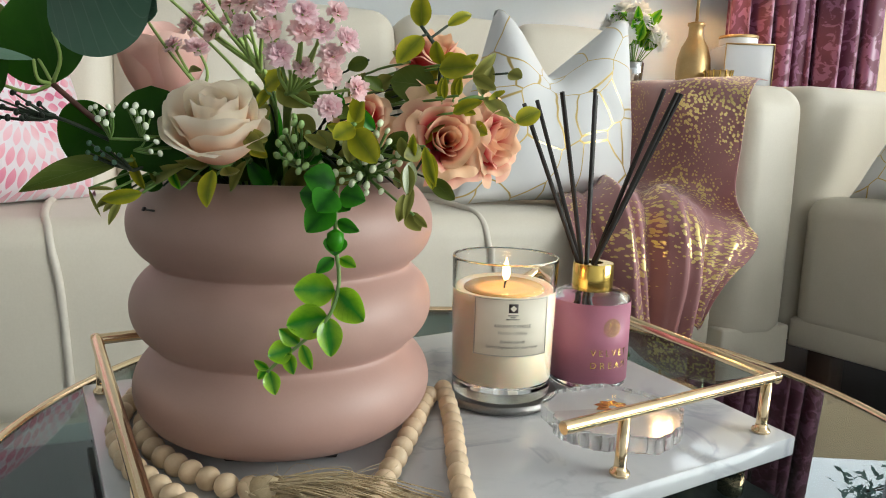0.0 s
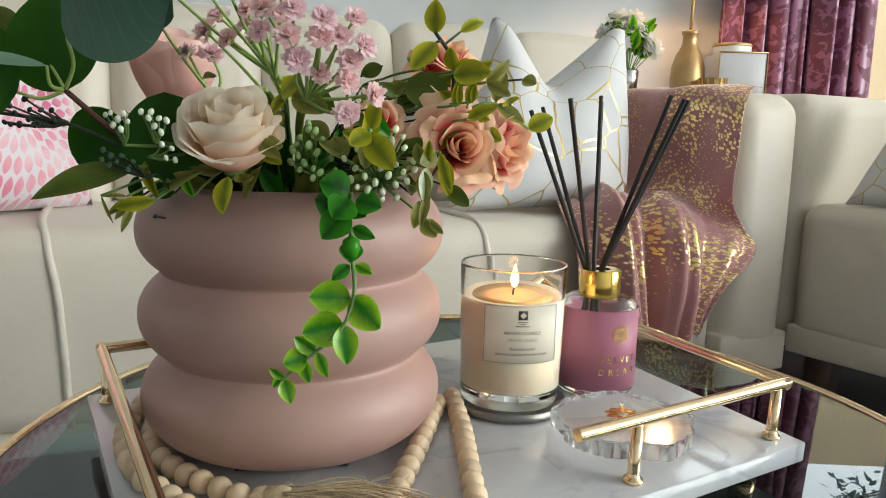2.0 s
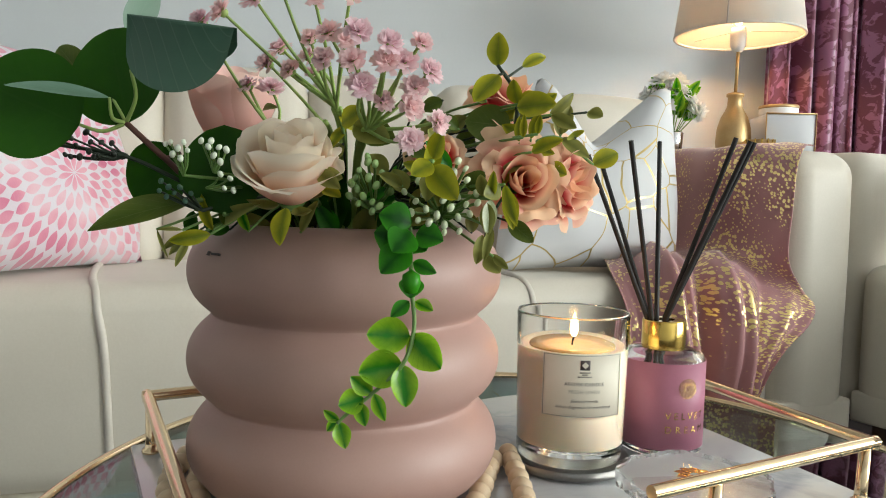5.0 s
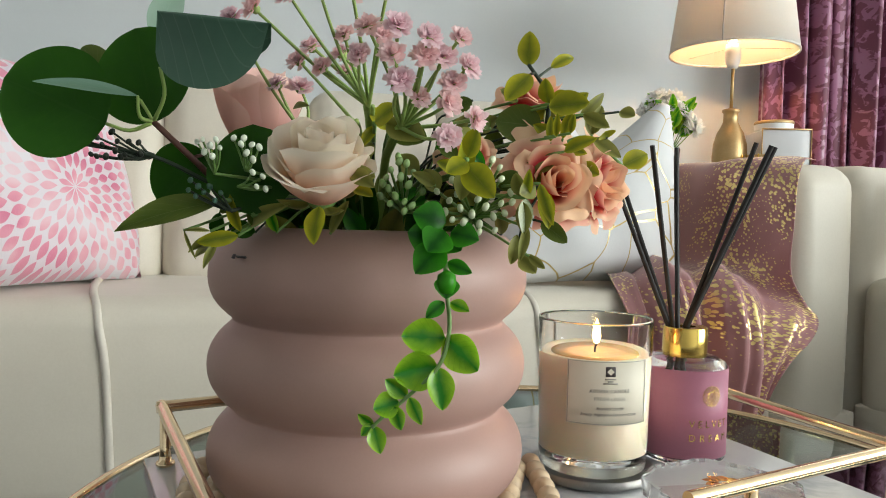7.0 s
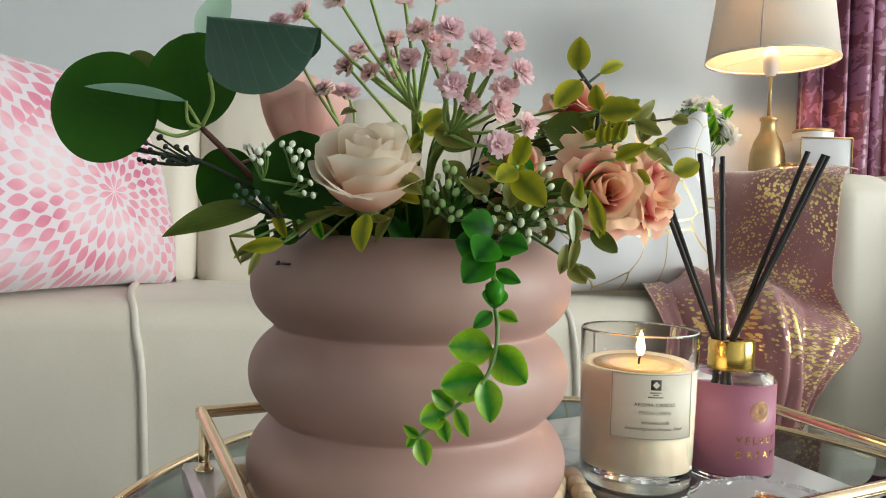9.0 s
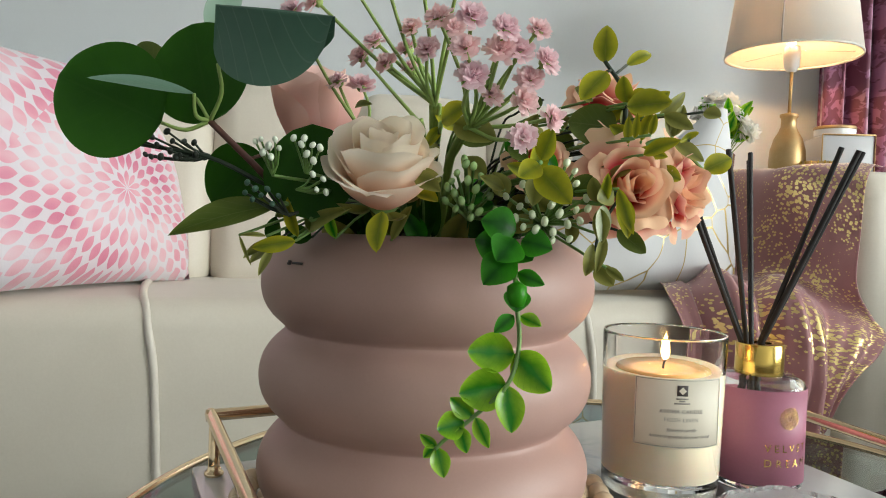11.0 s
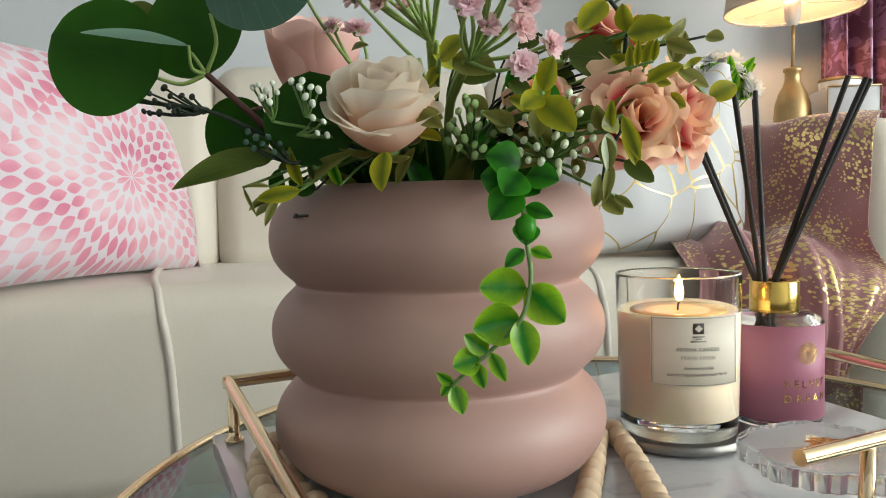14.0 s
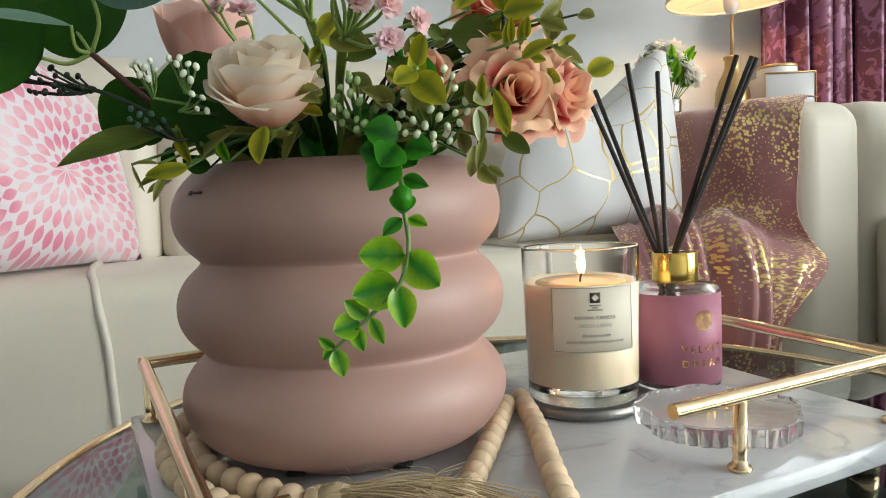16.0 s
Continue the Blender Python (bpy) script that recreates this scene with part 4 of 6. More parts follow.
EUCALYPTUS = [
    ((-0.225, 0.400, 0.622), (-0.270, 0.385, 0.642), 0.059),
    ((-0.204, 0.410, 0.624), (-0.222, 0.425, 0.678), 0.0551),
    ((-0.194, 0.390, 0.678), (-0.131, 0.370, 0.667), 0.0710),
    ((-0.206, 0.395, 0.636), (-0.243, 0.365, 0.637), 0.0095),
    ((-0.239, 0.430, 0.651), (-0.260, 0.440, 0.671), 0.0182),
    ((-0.227, 0.460, 0.681), (-0.215, 0.470, 0.716), 0.0196),
    ((-0.183, 0.430, 0.610), (-0.215, 0.440, 0.583), 0.0395),
]
SILVER = [
    ((-0.165, 0.405, 0.583), (-0.213, 0.385, 0.566), 0.018),
    ((-0.150, 0.410, 0.576), (-0.152, 0.415, 0.625), 0.0490),
]
BRANCH = [
    (-0.202, 0.405, 0.624), (-0.184, 0.412, 0.606), (-0.170, 0.430, 0.590), (-0.150, 0.470, 0.580), (-0.130, 0.500, 0.53),
]
DARKBERRY = [
    (-0.237, 0.405, 0.613), (-0.230, 0.400, 0.615), (-0.233, 0.400, 0.606), (-0.227, 0.400, 0.611), (-0.225, 0.400, 0.605),
    (-0.219, 0.400, 0.613), (-0.220, 0.400, 0.608), (-0.215, 0.400, 0.606), (-0.213, 0.400, 0.613), (-0.210, 0.405, 0.613),
    (-0.209, 0.405, 0.607), (-0.227, 0.410, 0.619), (-0.217, 0.400, 0.605), (-0.230, 0.400, 0.605),
]
WHITEBERRY = [
    (-0.167, 0.375, 0.611), (-0.164, 0.374, 0.612), (-0.160, 0.373, 0.609), (-0.157, 0.373, 0.612), (-0.155, 0.373, 0.608),
    (-0.163, 0.374, 0.606), (-0.159, 0.374, 0.604), (-0.149, 0.375, 0.613), (-0.144, 0.375, 0.613), (-0.145, 0.374, 0.610),
    (-0.140, 0.375, 0.610), (-0.137, 0.377, 0.609), (-0.143, 0.376, 0.606), (-0.140, 0.377, 0.603), (-0.141, 0.380, 0.597),
    (-0.136, 0.380, 0.595), (-0.139, 0.380, 0.590), (-0.135, 0.382, 0.589),
]
GREYBERRY = [
    (-0.176, 0.390, 0.593), (-0.172, 0.390, 0.590), (-0.169, 0.390, 0.587), (-0.166, 0.390, 0.590), (-0.174, 0.392, 0.585),
    (-0.164, 0.392, 0.583), (-0.177, 0.390, 0.588), (-0.161, 0.392, 0.587),
]
BLOOM = [
    (-0.158, 0.397, 0.677), (-0.145, 0.390, 0.680), (-0.141, 0.420, 0.648), (-0.125, 0.404, 0.657), (-0.129, 0.425, 0.647),
    (-0.112, 0.400, 0.653), (-0.120, 0.410, 0.666), (-0.102, 0.400, 0.660), (-0.101, 0.410, 0.653), (-0.089, 0.375, 0.654),
    (-0.082, 0.354, 0.662), (-0.077, 0.370, 0.662), (-0.070, 0.352, 0.649), (-0.068, 0.352, 0.662), (-0.054, 0.355, 0.658),
    (-0.056, 0.360, 0.650), (-0.048, 0.365, 0.651), (-0.040, 0.364, 0.660), (-0.036, 0.370, 0.648), (-0.067, 0.360, 0.639),
    (-0.043, 0.370, 0.640), (-0.045, 0.372, 0.631), (-0.060, 0.380, 0.635), (-0.032, 0.380, 0.625), (-0.045, 0.372, 0.615),
    (-0.098, 0.385, 0.666), (-0.125, 0.380, 0.684), (-0.090, 0.360, 0.679), (-0.109, 0.370, 0.687), (-0.075, 0.370, 0.683),
]
YELLOW = [
    ((-0.003, 0.443, 0.664), (-0.003, 0.440, 0.683), 0.013),
    ((0.012, 0.470, 0.669), (0.027, 0.480, 0.678), 0.008),
    ((0.008, 0.435, 0.640), (0.030, 0.430, 0.642), 0.0169),
    ((-0.002, 0.440, 0.659), (-0.016, 0.430, 0.642), 0.014),
    ((0.006, 0.450, 0.631), (-0.021, 0.445, 0.633), 0.0226),
    ((0.035, 0.450, 0.627), (0.040, 0.450, 0.644), 0.0082),
    ((0.035, 0.450, 0.626), (0.031, 0.450, 0.639), 0.0063),
    ((0.035, 0.450, 0.625), (0.052, 0.450, 0.614), 0.0095),
    ((0.057, 0.470, 0.611), (0.073, 0.476, 0.619), 0.0127),
    ((0.010, 0.440, 0.621), (0.010, 0.440, 0.636), 0.0049),
    ((0.017, 0.440, 0.623), (0.022, 0.440, 0.639), 0.0062),
    ((0.016, 0.440, 0.619), (0.031, 0.440, 0.615), 0.0068),
]
OLIVE = [
    ((-0.036, 0.400, 0.608), (-0.031, 0.392, 0.622), 0.0115),
    ((-0.037, 0.400, 0.604), (-0.022, 0.385, 0.587), 0.0157),
    ((-0.036, 0.400, 0.606), (-0.046, 0.390, 0.599), 0.0114),
    ((-0.007, 0.402, 0.586), (-0.006, 0.398, 0.569), 0.0083),
    ((0.004, 0.410, 0.593), (0.007, 0.405, 0.572), 0.009),
    ((-0.007, 0.410, 0.558), (0.001, 0.405, 0.549), 0.0102),
    ((-0.009, 0.410, 0.569), (-0.012, 0.410, 0.553), 0.008),
    ((-0.000, 0.410, 0.595), (-0.009, 0.400, 0.590), 0.0112),
    ((-0.084, 0.400, 0.625), (-0.071, 0.390, 0.632), 0.0114),
    ((-0.078, 0.400, 0.625), (-0.057, 0.390, 0.616), 0.0147),
    ((-0.129, 0.410, 0.633), (-0.118, 0.400, 0.633), 0.0045),
    ((-0.096, 0.400, 0.600), (-0.083, 0.400, 0.597), 0.0083),
]
SEPAL = [
    ((-0.109, 0.385, 0.581), (-0.109, 0.375, 0.562), 0.0115),
    ((-0.096, 0.400, 0.600), (-0.082, 0.390, 0.591), 0.0093),
    ((-0.171, 0.430, 0.563), (-0.185, 0.410, 0.555), 0.0099),
    ((-0.159, 0.430, 0.570), (-0.126, 0.400, 0.583), 0.0086),
    ((-0.180, 0.440, 0.560), (-0.185, 0.420, 0.552), 0.0078),
]
GREENBERRY = [
    (-0.082, 0.420, 0.595), (-0.077, 0.415, 0.602), (-0.078, 0.415, 0.592), (-0.073, 0.420, 0.607), (-0.071, 0.410, 0.598),
    (-0.069, 0.420, 0.606), (-0.067, 0.412, 0.594), (-0.074, 0.412, 0.588), (-0.069, 0.412, 0.585), (-0.065, 0.420, 0.601),
    (-0.065, 0.412, 0.583), (-0.060, 0.420, 0.591), (-0.077, 0.415, 0.584), (-0.061, 0.415, 0.579), (-0.083, 0.420, 0.588),
    (-0.074, 0.425, 0.610), (-0.059, 0.420, 0.597), (-0.069, 0.412, 0.580), (-0.057, 0.415, 0.584), (-0.080, 0.420, 0.598),
]
PALEBERRY = [
    (-0.047, 0.405, 0.580), (-0.043, 0.402, 0.576), (-0.039, 0.402, 0.582), (-0.037, 0.400, 0.575), (-0.033, 0.400, 0.579),
    (-0.029, 0.400, 0.574), (-0.026, 0.402, 0.583), (-0.022, 0.402, 0.578), (-0.018, 0.405, 0.585), (-0.016, 0.405, 0.580),
    (-0.030, 0.402, 0.587), (-0.035, 0.400, 0.571), (-0.045, 0.408, 0.586), (-0.041, 0.410, 0.590), (-0.023, 0.410, 0.589),
    (-0.013, 0.410, 0.591), (-0.012, 0.410, 0.586), (-0.044, 0.410, 0.597), (-0.039, 0.410, 0.594), (-0.021, 0.400, 0.571),
    (-0.023, 0.410, 0.608), (-0.019, 0.410, 0.604), (-0.025, 0.410, 0.602), (-0.018, 0.410, 0.598), (-0.029, 0.400, 0.570),
    (-0.052, 0.415, 0.591),
]
VINE = [
    ((-0.0463, 0.402, 0.574), (-0.0633, 0.398, 0.5786), 0.015),
    ((-0.0466, 0.4, 0.5701), (-0.055, 0.392, 0.5594), 0.015),
    ((-0.0438, 0.402, 0.5691), (-0.029, 0.396, 0.5658), 0.012),
    ((-0.049, 0.405, 0.564), (-0.066, 0.400, 0.569), 0.0173),
    ((-0.044, 0.410, 0.565), (-0.038, 0.400, 0.560), 0.0126),
    ((-0.047, 0.400, 0.562), (-0.061, 0.393, 0.548), 0.0153),
    ((-0.045, 0.400, 0.554), (-0.032, 0.395, 0.549), 0.0066),
    ((-0.045, 0.395, 0.547), (-0.045, 0.390, 0.536), 0.0108),
    ((-0.046, 0.395, 0.534), (-0.055, 0.390, 0.526), 0.0065),
    ((-0.043, 0.395, 0.534), (-0.033, 0.390, 0.530), 0.006),
    ((-0.045, 0.393, 0.516), (-0.067, 0.388, 0.517), 0.0156),
    ((-0.045, 0.393, 0.516), (-0.028, 0.385, 0.501), 0.0155),
    ((-0.048, 0.388, 0.502), (-0.070, 0.383, 0.498), 0.0164),
    ((-0.048, 0.388, 0.502), (-0.045, 0.380, 0.482), 0.0116),
    ((-0.063, 0.385, 0.487), (-0.074, 0.383, 0.496), 0.0079),
    ((-0.062, 0.385, 0.487), (-0.055, 0.378, 0.475), 0.0063),
    ((-0.067, 0.383, 0.485), (-0.079, 0.378, 0.482), 0.011),
    ((-0.069, 0.382, 0.483), (-0.065, 0.378, 0.472), 0.0068),
    ((-0.079, 0.381, 0.473), (-0.087, 0.380, 0.479), 0.0047),
    ((-0.080, 0.381, 0.474), (-0.085, 0.380, 0.468), 0.0047),
    ((-0.079, 0.381, 0.473), (-0.075, 0.378, 0.460), 0.0078),
]
VINESTEM = [
    (-0.050, 0.430, 0.570), (-0.047, 0.405, 0.562), (-0.045, 0.395, 0.541), (-0.043, 0.393, 0.520), (-0.048, 0.388, 0.502),
    (-0.063, 0.385, 0.487), (-0.075, 0.382, 0.477), (-0.080, 0.381, 0.472),
]
YELLOWSTEM = [
    (-0.003, 0.443, 0.665), (0.007, 0.445, 0.651), (0.009, 0.445, 0.636), (0.006, 0.450, 0.626), (-0.006, 0.460, 0.612),
    (-0.019, 0.485, 0.585),
]
YELLOWSTEM_B = [
    (0.057, 0.470, 0.611), (0.034, 0.450, 0.625), (0.017, 0.445, 0.620), (0.006, 0.450, 0.611), (-0.019, 0.485, 0.585),
]

ACCENT = [
    ("leaf_yellow", (-0.038, 0.412, 0.600), (-0.036, 0.406, 0.622), 0.0103),
    ("leaf_yellow", (-0.038, 0.410, 0.601), (-0.052, 0.404, 0.606), 0.0079),
    ("leaf_yellow", (-0.037, 0.404, 0.602), (-0.022, 0.398, 0.589), 0.0119),
    ("leaf_khaki", (-0.038, 0.408, 0.601), (-0.039, 0.402, 0.586), 0.0108),
    ("leaf_khaki", (-0.008, 0.408, 0.589), (-0.011, 0.402, 0.601), 0.0078),
    ("leaf_yellow", (-0.005, 0.407, 0.589), (-0.004, 0.401, 0.603), 0.0054),
    ("leaf_sheen", (-0.005, 0.404, 0.588), (-0.007, 0.398, 0.570), 0.0089),
    ("leaf_yellow", (0.002, 0.408, 0.596), (0.009, 0.402, 0.574), 0.0066),
    ("leaf_khaki", (-0.004, 0.406, 0.573), (-0.008, 0.400, 0.555), 0.0054),
    ("leaf_khaki", (-0.003, 0.404, 0.558), (0.005, 0.398, 0.552), 0.0048),
    ("leaf_yellow", (-0.077, 0.424, 0.626), (-0.090, 0.418, 0.634), 0.0119),
    ("leaf_olive", (-0.079, 0.426, 0.627), (-0.058, 0.420, 0.619), 0.0164),
    ("leaf_yellow", (-0.087, 0.424, 0.626), (-0.094, 0.418, 0.614), 0.0063),
    ("leaf_yellow", (-0.096, 0.412, 0.591), (-0.085, 0.406, 0.587), 0.0080),
    ("leaf_yellow", (0.009, 0.440, 0.641), (0.023, 0.434, 0.644), 0.0154),
    ("leaf_yellow", (0.009, 0.442, 0.643), (0.006, 0.436, 0.656), 0.0097),
    ("leaf_yellow", (0.012, 0.430, 0.623), (0.012, 0.424, 0.635), 0.0044),
    ("leaf_yellow", (0.020, 0.430, 0.625), (0.021, 0.424, 0.635), 0.0044),
    ("leaf_yellow", (0.017, 0.432, 0.615), (0.034, 0.426, 0.622), 0.0082),
    ("leaf_khaki", (0.028, 0.440, 0.637), (0.042, 0.434, 0.629), 0.0083),
    ("leaf_khaki", (-0.053, 0.412, 0.594), (-0.065, 0.406, 0.600), 0.0073),
    ("leaf_olive", (-0.024, 0.430, 0.627), (-0.034, 0.424, 0.634), 0.0076),
    ("leaf_khaki", (-0.009, 0.440, 0.644), (-0.019, 0.434, 0.649), 0.0084),
    ("leaf_yellow", (-0.158, 0.415, 0.567), (-0.162, 0.409, 0.587), 0.0075),
    ("leaf_yellow", (-0.158, 0.412, 0.565), (-0.179, 0.406, 0.561), 0.0086),
    ("leaf_khaki", (-0.172, 0.408, 0.567), (-0.184, 0.402, 0.567), 0.0026),
    ("leaf_khaki", (-0.186, 0.407, 0.567), (-0.177, 0.401, 0.552), 0.0020),
    ("leaf_khaki", (-0.169, 0.409, 0.561), (-0.174, 0.403, 0.547), 0.0046),
    ("leaf_olive", (-0.152, 0.420, 0.570), (-0.153, 0.414, 0.583), 0.0064),
    ("leaf_vine", (-0.139, 0.418, 0.567), (-0.142, 0.412, 0.582), 0.0069),
    ("leaf_khaki", (-0.110, 0.420, 0.567), (-0.099, 0.414, 0.585), 0.0069),
    ("leaf_olive", (-0.118, 0.420, 0.576), (-0.120, 0.414, 0.596), 0.0055),
]


def over_rim(start):
    """A stem's line from start over the planter's rim and down inside it."""
    start = Vector(start)
    d = Vector((start.x - POT[0], start.y - POT[1], 0))
    if d.length > 0.062:
        d *= 0.062 / d.length
    rim = Vector((POT[0] + d.x, POT[1] + d.y, max(0.580, start.z - 0.02)))
    return spline([start, start.lerp(rim, 0.55) + Vector((0, 0, 0.006)), rim, Vector((POT[0] + 0.55 * d.x, POT[1] + 0.55 * d.y, 0.53))], 5)


def build_eucalyptus():
    root = thing("eucalyptus_branch", "artificial eucalyptus branch with round dark green leaves", "foliage", place=BRANCH[-1])
    looks = [("leaf_dark", 0.85, (0.05, -1, 0.12), 0.03, 0.04), ("leaf_dark", 0.85, (0, -1, 0.05), 0.04, 0.05), ("leaf_grey", 0.80, (0.05, -0.95, -0.12), 0.10, 0.06), ("leaf_pale", 0.3, (0.0, -0.80, 0.6), 0.05, 0.10), ("leaf_olive", 0.7, (0, -1, 0.2), 0.05, 0.05), ("leaf_mint", 0.4, (0.2, -1, 0.1), 0.08, 0.05), ("leaf_dark", 0.8, (0.1, -1, 0.1), 0.05, 0.05)]
    for (b, t, w), (mat_name, rd, face, bend, cup) in zip(EUCALYPTUS, looks):
        part("leaf", leaf_bm(b, t, w, face, bend, cup, rd, 30, fold=0.35 if w > 0.06 else 0.0), mat_name, root)
    part("stem", tube(spline(BRANCH), 0.0016, 0.0024, 8), "brown_stem", root)
    node = Vector(BRANCH[0])
    for (b, t, w), bow in zip(EUCALYPTUS[:4], ((0.0, 0, -0.004), (0, 0.002, 0), (0.004, 0, 0.0), (-0.003, 0, -0.004))):
        b = Vector((-0.193, 0.392, 0.650)) if w > 0.06 else Vector(b)
        part("leaf_stalk", tube(spline([node, (node + b) / 2 + Vector(bow), b], 4), 0.0012, 0.0009, 6), "pale_stem", root)
    part("leaf_stalk", tube(spline([BRANCH[1], EUCALYPTUS[6][0]], 3), 0.001, sides=6), "brown_stem", root)
    part("leaf_stalk", tube(spline([node, (-0.228, 0.43, 0.655), EUCALYPTUS[5][0]], 4), 0.001, sides=6), "pale_stem", root)


def build_sprigs():
    dark = thing("berry_sprig", "sprig of tiny dark green buds", "foliage", place=BRANCH[1])
    berries(dark, DARKBERRY, "dark_berry", 0.0015, 1.3, 3)
    twigs(dark, DARKBERRY, (-0.203, 0.408, 0.607), "dark_stem", 0.0006, 0.002)
    part("stem", tube(spline([(-0.236, 0.40, 0.611), (-0.203, 0.408, 0.606), (-0.178, 0.418, 0.594)]) + over_rim((-0.178, 0.418, 0.594))[1:], 0.0010, 0.0016, 6), "dark_stem", dark)
    white = thing("berry_sprig", "sprig of small white buds on green stalks", "foliage", place=(-0.15, 0.40, 0.59))
    berries(white, WHITEBERRY, "white_berry", 0.0014, 1.3, 4)
    twigs(white, WHITEBERRY[:7], (-0.160, 0.380, 0.596), "stem", 0.0005, 0.001)
    twigs(white, WHITEBERRY[7:14], (-0.145, 0.381, 0.598), "stem", 0.0005, 0.001)
    twigs(white, WHITEBERRY[14:], (-0.150, 0.385, 0.590), "stem", 0.0005, 0.001)
    part("stem", tube(over_rim((-0.160, 0.380, 0.596)), 0.0008, 0.0014, 6), "stem", white)
    part("stem", tube(over_rim((-0.145, 0.381, 0.598)), 0.0008, 0.0014, 6), "stem", white)
    part("stem", tube(over_rim((-0.150, 0.385, 0.590)), 0.0008, 0.0014, 6), "stem", white)
    grey = thing("berry_sprig", "sprig of dark grey-green buds", "foliage", place=(-0.165, 0.40, 0.58))
    berries(grey, GREYBERRY, "leaf_grey", 0.0014, 1.2, 5)
    twigs(grey, GREYBERRY, (-0.160, 0.405, 0.578), "dark_stem", 0.0006, 0.001)
    part("stem", tube(over_rim((-0.160, 0.405, 0.578)), 0.001, sides=6), "dark_stem", grey)
    for name, label, places, material, size, hub in (("berry_sprig", "sprig of glossy green berries", GREENBERRY, "green_berry", 0.0019, (-0.072, 0.435, 0.580)), ("berry_sprig", "sprig of pale green berries", PALEBERRY, "pale_berry", 0.0018, (-0.033, 0.428, 0.578))):
        root = thing(name, label, "foliage", place=hub)
        berries(root, places, material, size, 1.35, 6)
        twigs(root, places, hub, "stem", 0.0008, 0.0)
        part("stem", tube(over_rim(hub), 0.0018, sides=7), "stem", root)
    bottom = thing("olive_leaf_sprig", "long olive green leaf with a dark leaf behind it", "foliage", place=(-0.15, 0.42, 0.57))
    part("leaf", leaf_bm(*SILVER[0], (0.1, -0.75, 0.6), 0.10, 0.14, 0.15, 14), "leaf_olive", bottom)
    part("leaf", leaf_bm(*SILVER[1], (0, -1, 0.1), 0.05, 0.05, 0.75, 14), "leaf_dark", bottom)
    part("stem", tube(over_rim(SILVER[0][0]), 0.0014, sides=7), "stem", bottom)
    part("stem", tube(over_rim(SILVER[1][0]), 0.0014, sides=7), "stem", bottom)


def bloom_bm(r, seed):
    """A small frilled bloom, opening towards +z: layers of toothed petals that meet at its foot."""
    rnd = random.Random(seed)
    bm = bmesh.new()
    layer = bm.loops.layers.uv.new("UVMap")
    for ring, (count, tilt, length) in enumerate(((13, 68, 1.0), (12, 48, 1.0), (10, 29, 0.95), (7, 11, 0.8))):
        for k in range(count):
            m = pose(0, 0, -0.35 * r, 0, 0, 360 * k / count + rnd.uniform(-14, 14) + 17 * ring) @ pose(0, 0, 0, -tilt + rnd.uniform(-13, 13), rnd.uniform(-12, 12), 0)
            w, L = r * 0.54, r * 1.14 * length * rnd.uniform(0.9, 1.1)
            rows = [(0.45, 0.45, 0.14), (0.80, 1.0, 0.04)]
            first = bm.verts.new(m.translation)
            vs = [[bm.verts.new(m @ Vector((q * w * ww / 2, -dy * r, L * t))) for q in (-1, 0, 1)] for t, ww, dy in rows]
            teeth = [bm.verts.new(m @ Vector((q * w / 2, 0.03 * r, L * rnd.uniform(0.84, 1.14)))) for q in (-0.95, -0.35, 0.35, 0.95)]
            faces = [((first, vs[0][0], vs[0][1]), (0, .45, .45)), ((first, vs[0][1], vs[0][2]), (0, .45, .45))]
            faces += [((vs[0][i], vs[1][i], vs[1][i + 1], vs[0][i + 1]), (.45, .8, .8, .45)) for i in range(2)]
            faces += [((vs[1][0], teeth[0], teeth[1]), (.8, 1, 1)), ((vs[1][0], teeth[1], vs[1][1]), (.8, 1, .8)), ((vs[1][1], teeth[1], teeth[2]), (.8, 1, 1)), ((vs[1][1], teeth[2], vs[1][2]), (.8, 1, .8)), ((vs[1][2], teeth[2], teeth[3]), (.8, 1, 1))]
            for ring_v, ts in faces:
                f = bm.faces.new(ring_v)
                for lp, t in zip(f.loops, ts):
                    lp[layer].uv = (0.5, t)
    bmesh.ops.remove_doubles(bm, verts=bm.verts, dist=1e-6)
    return bm


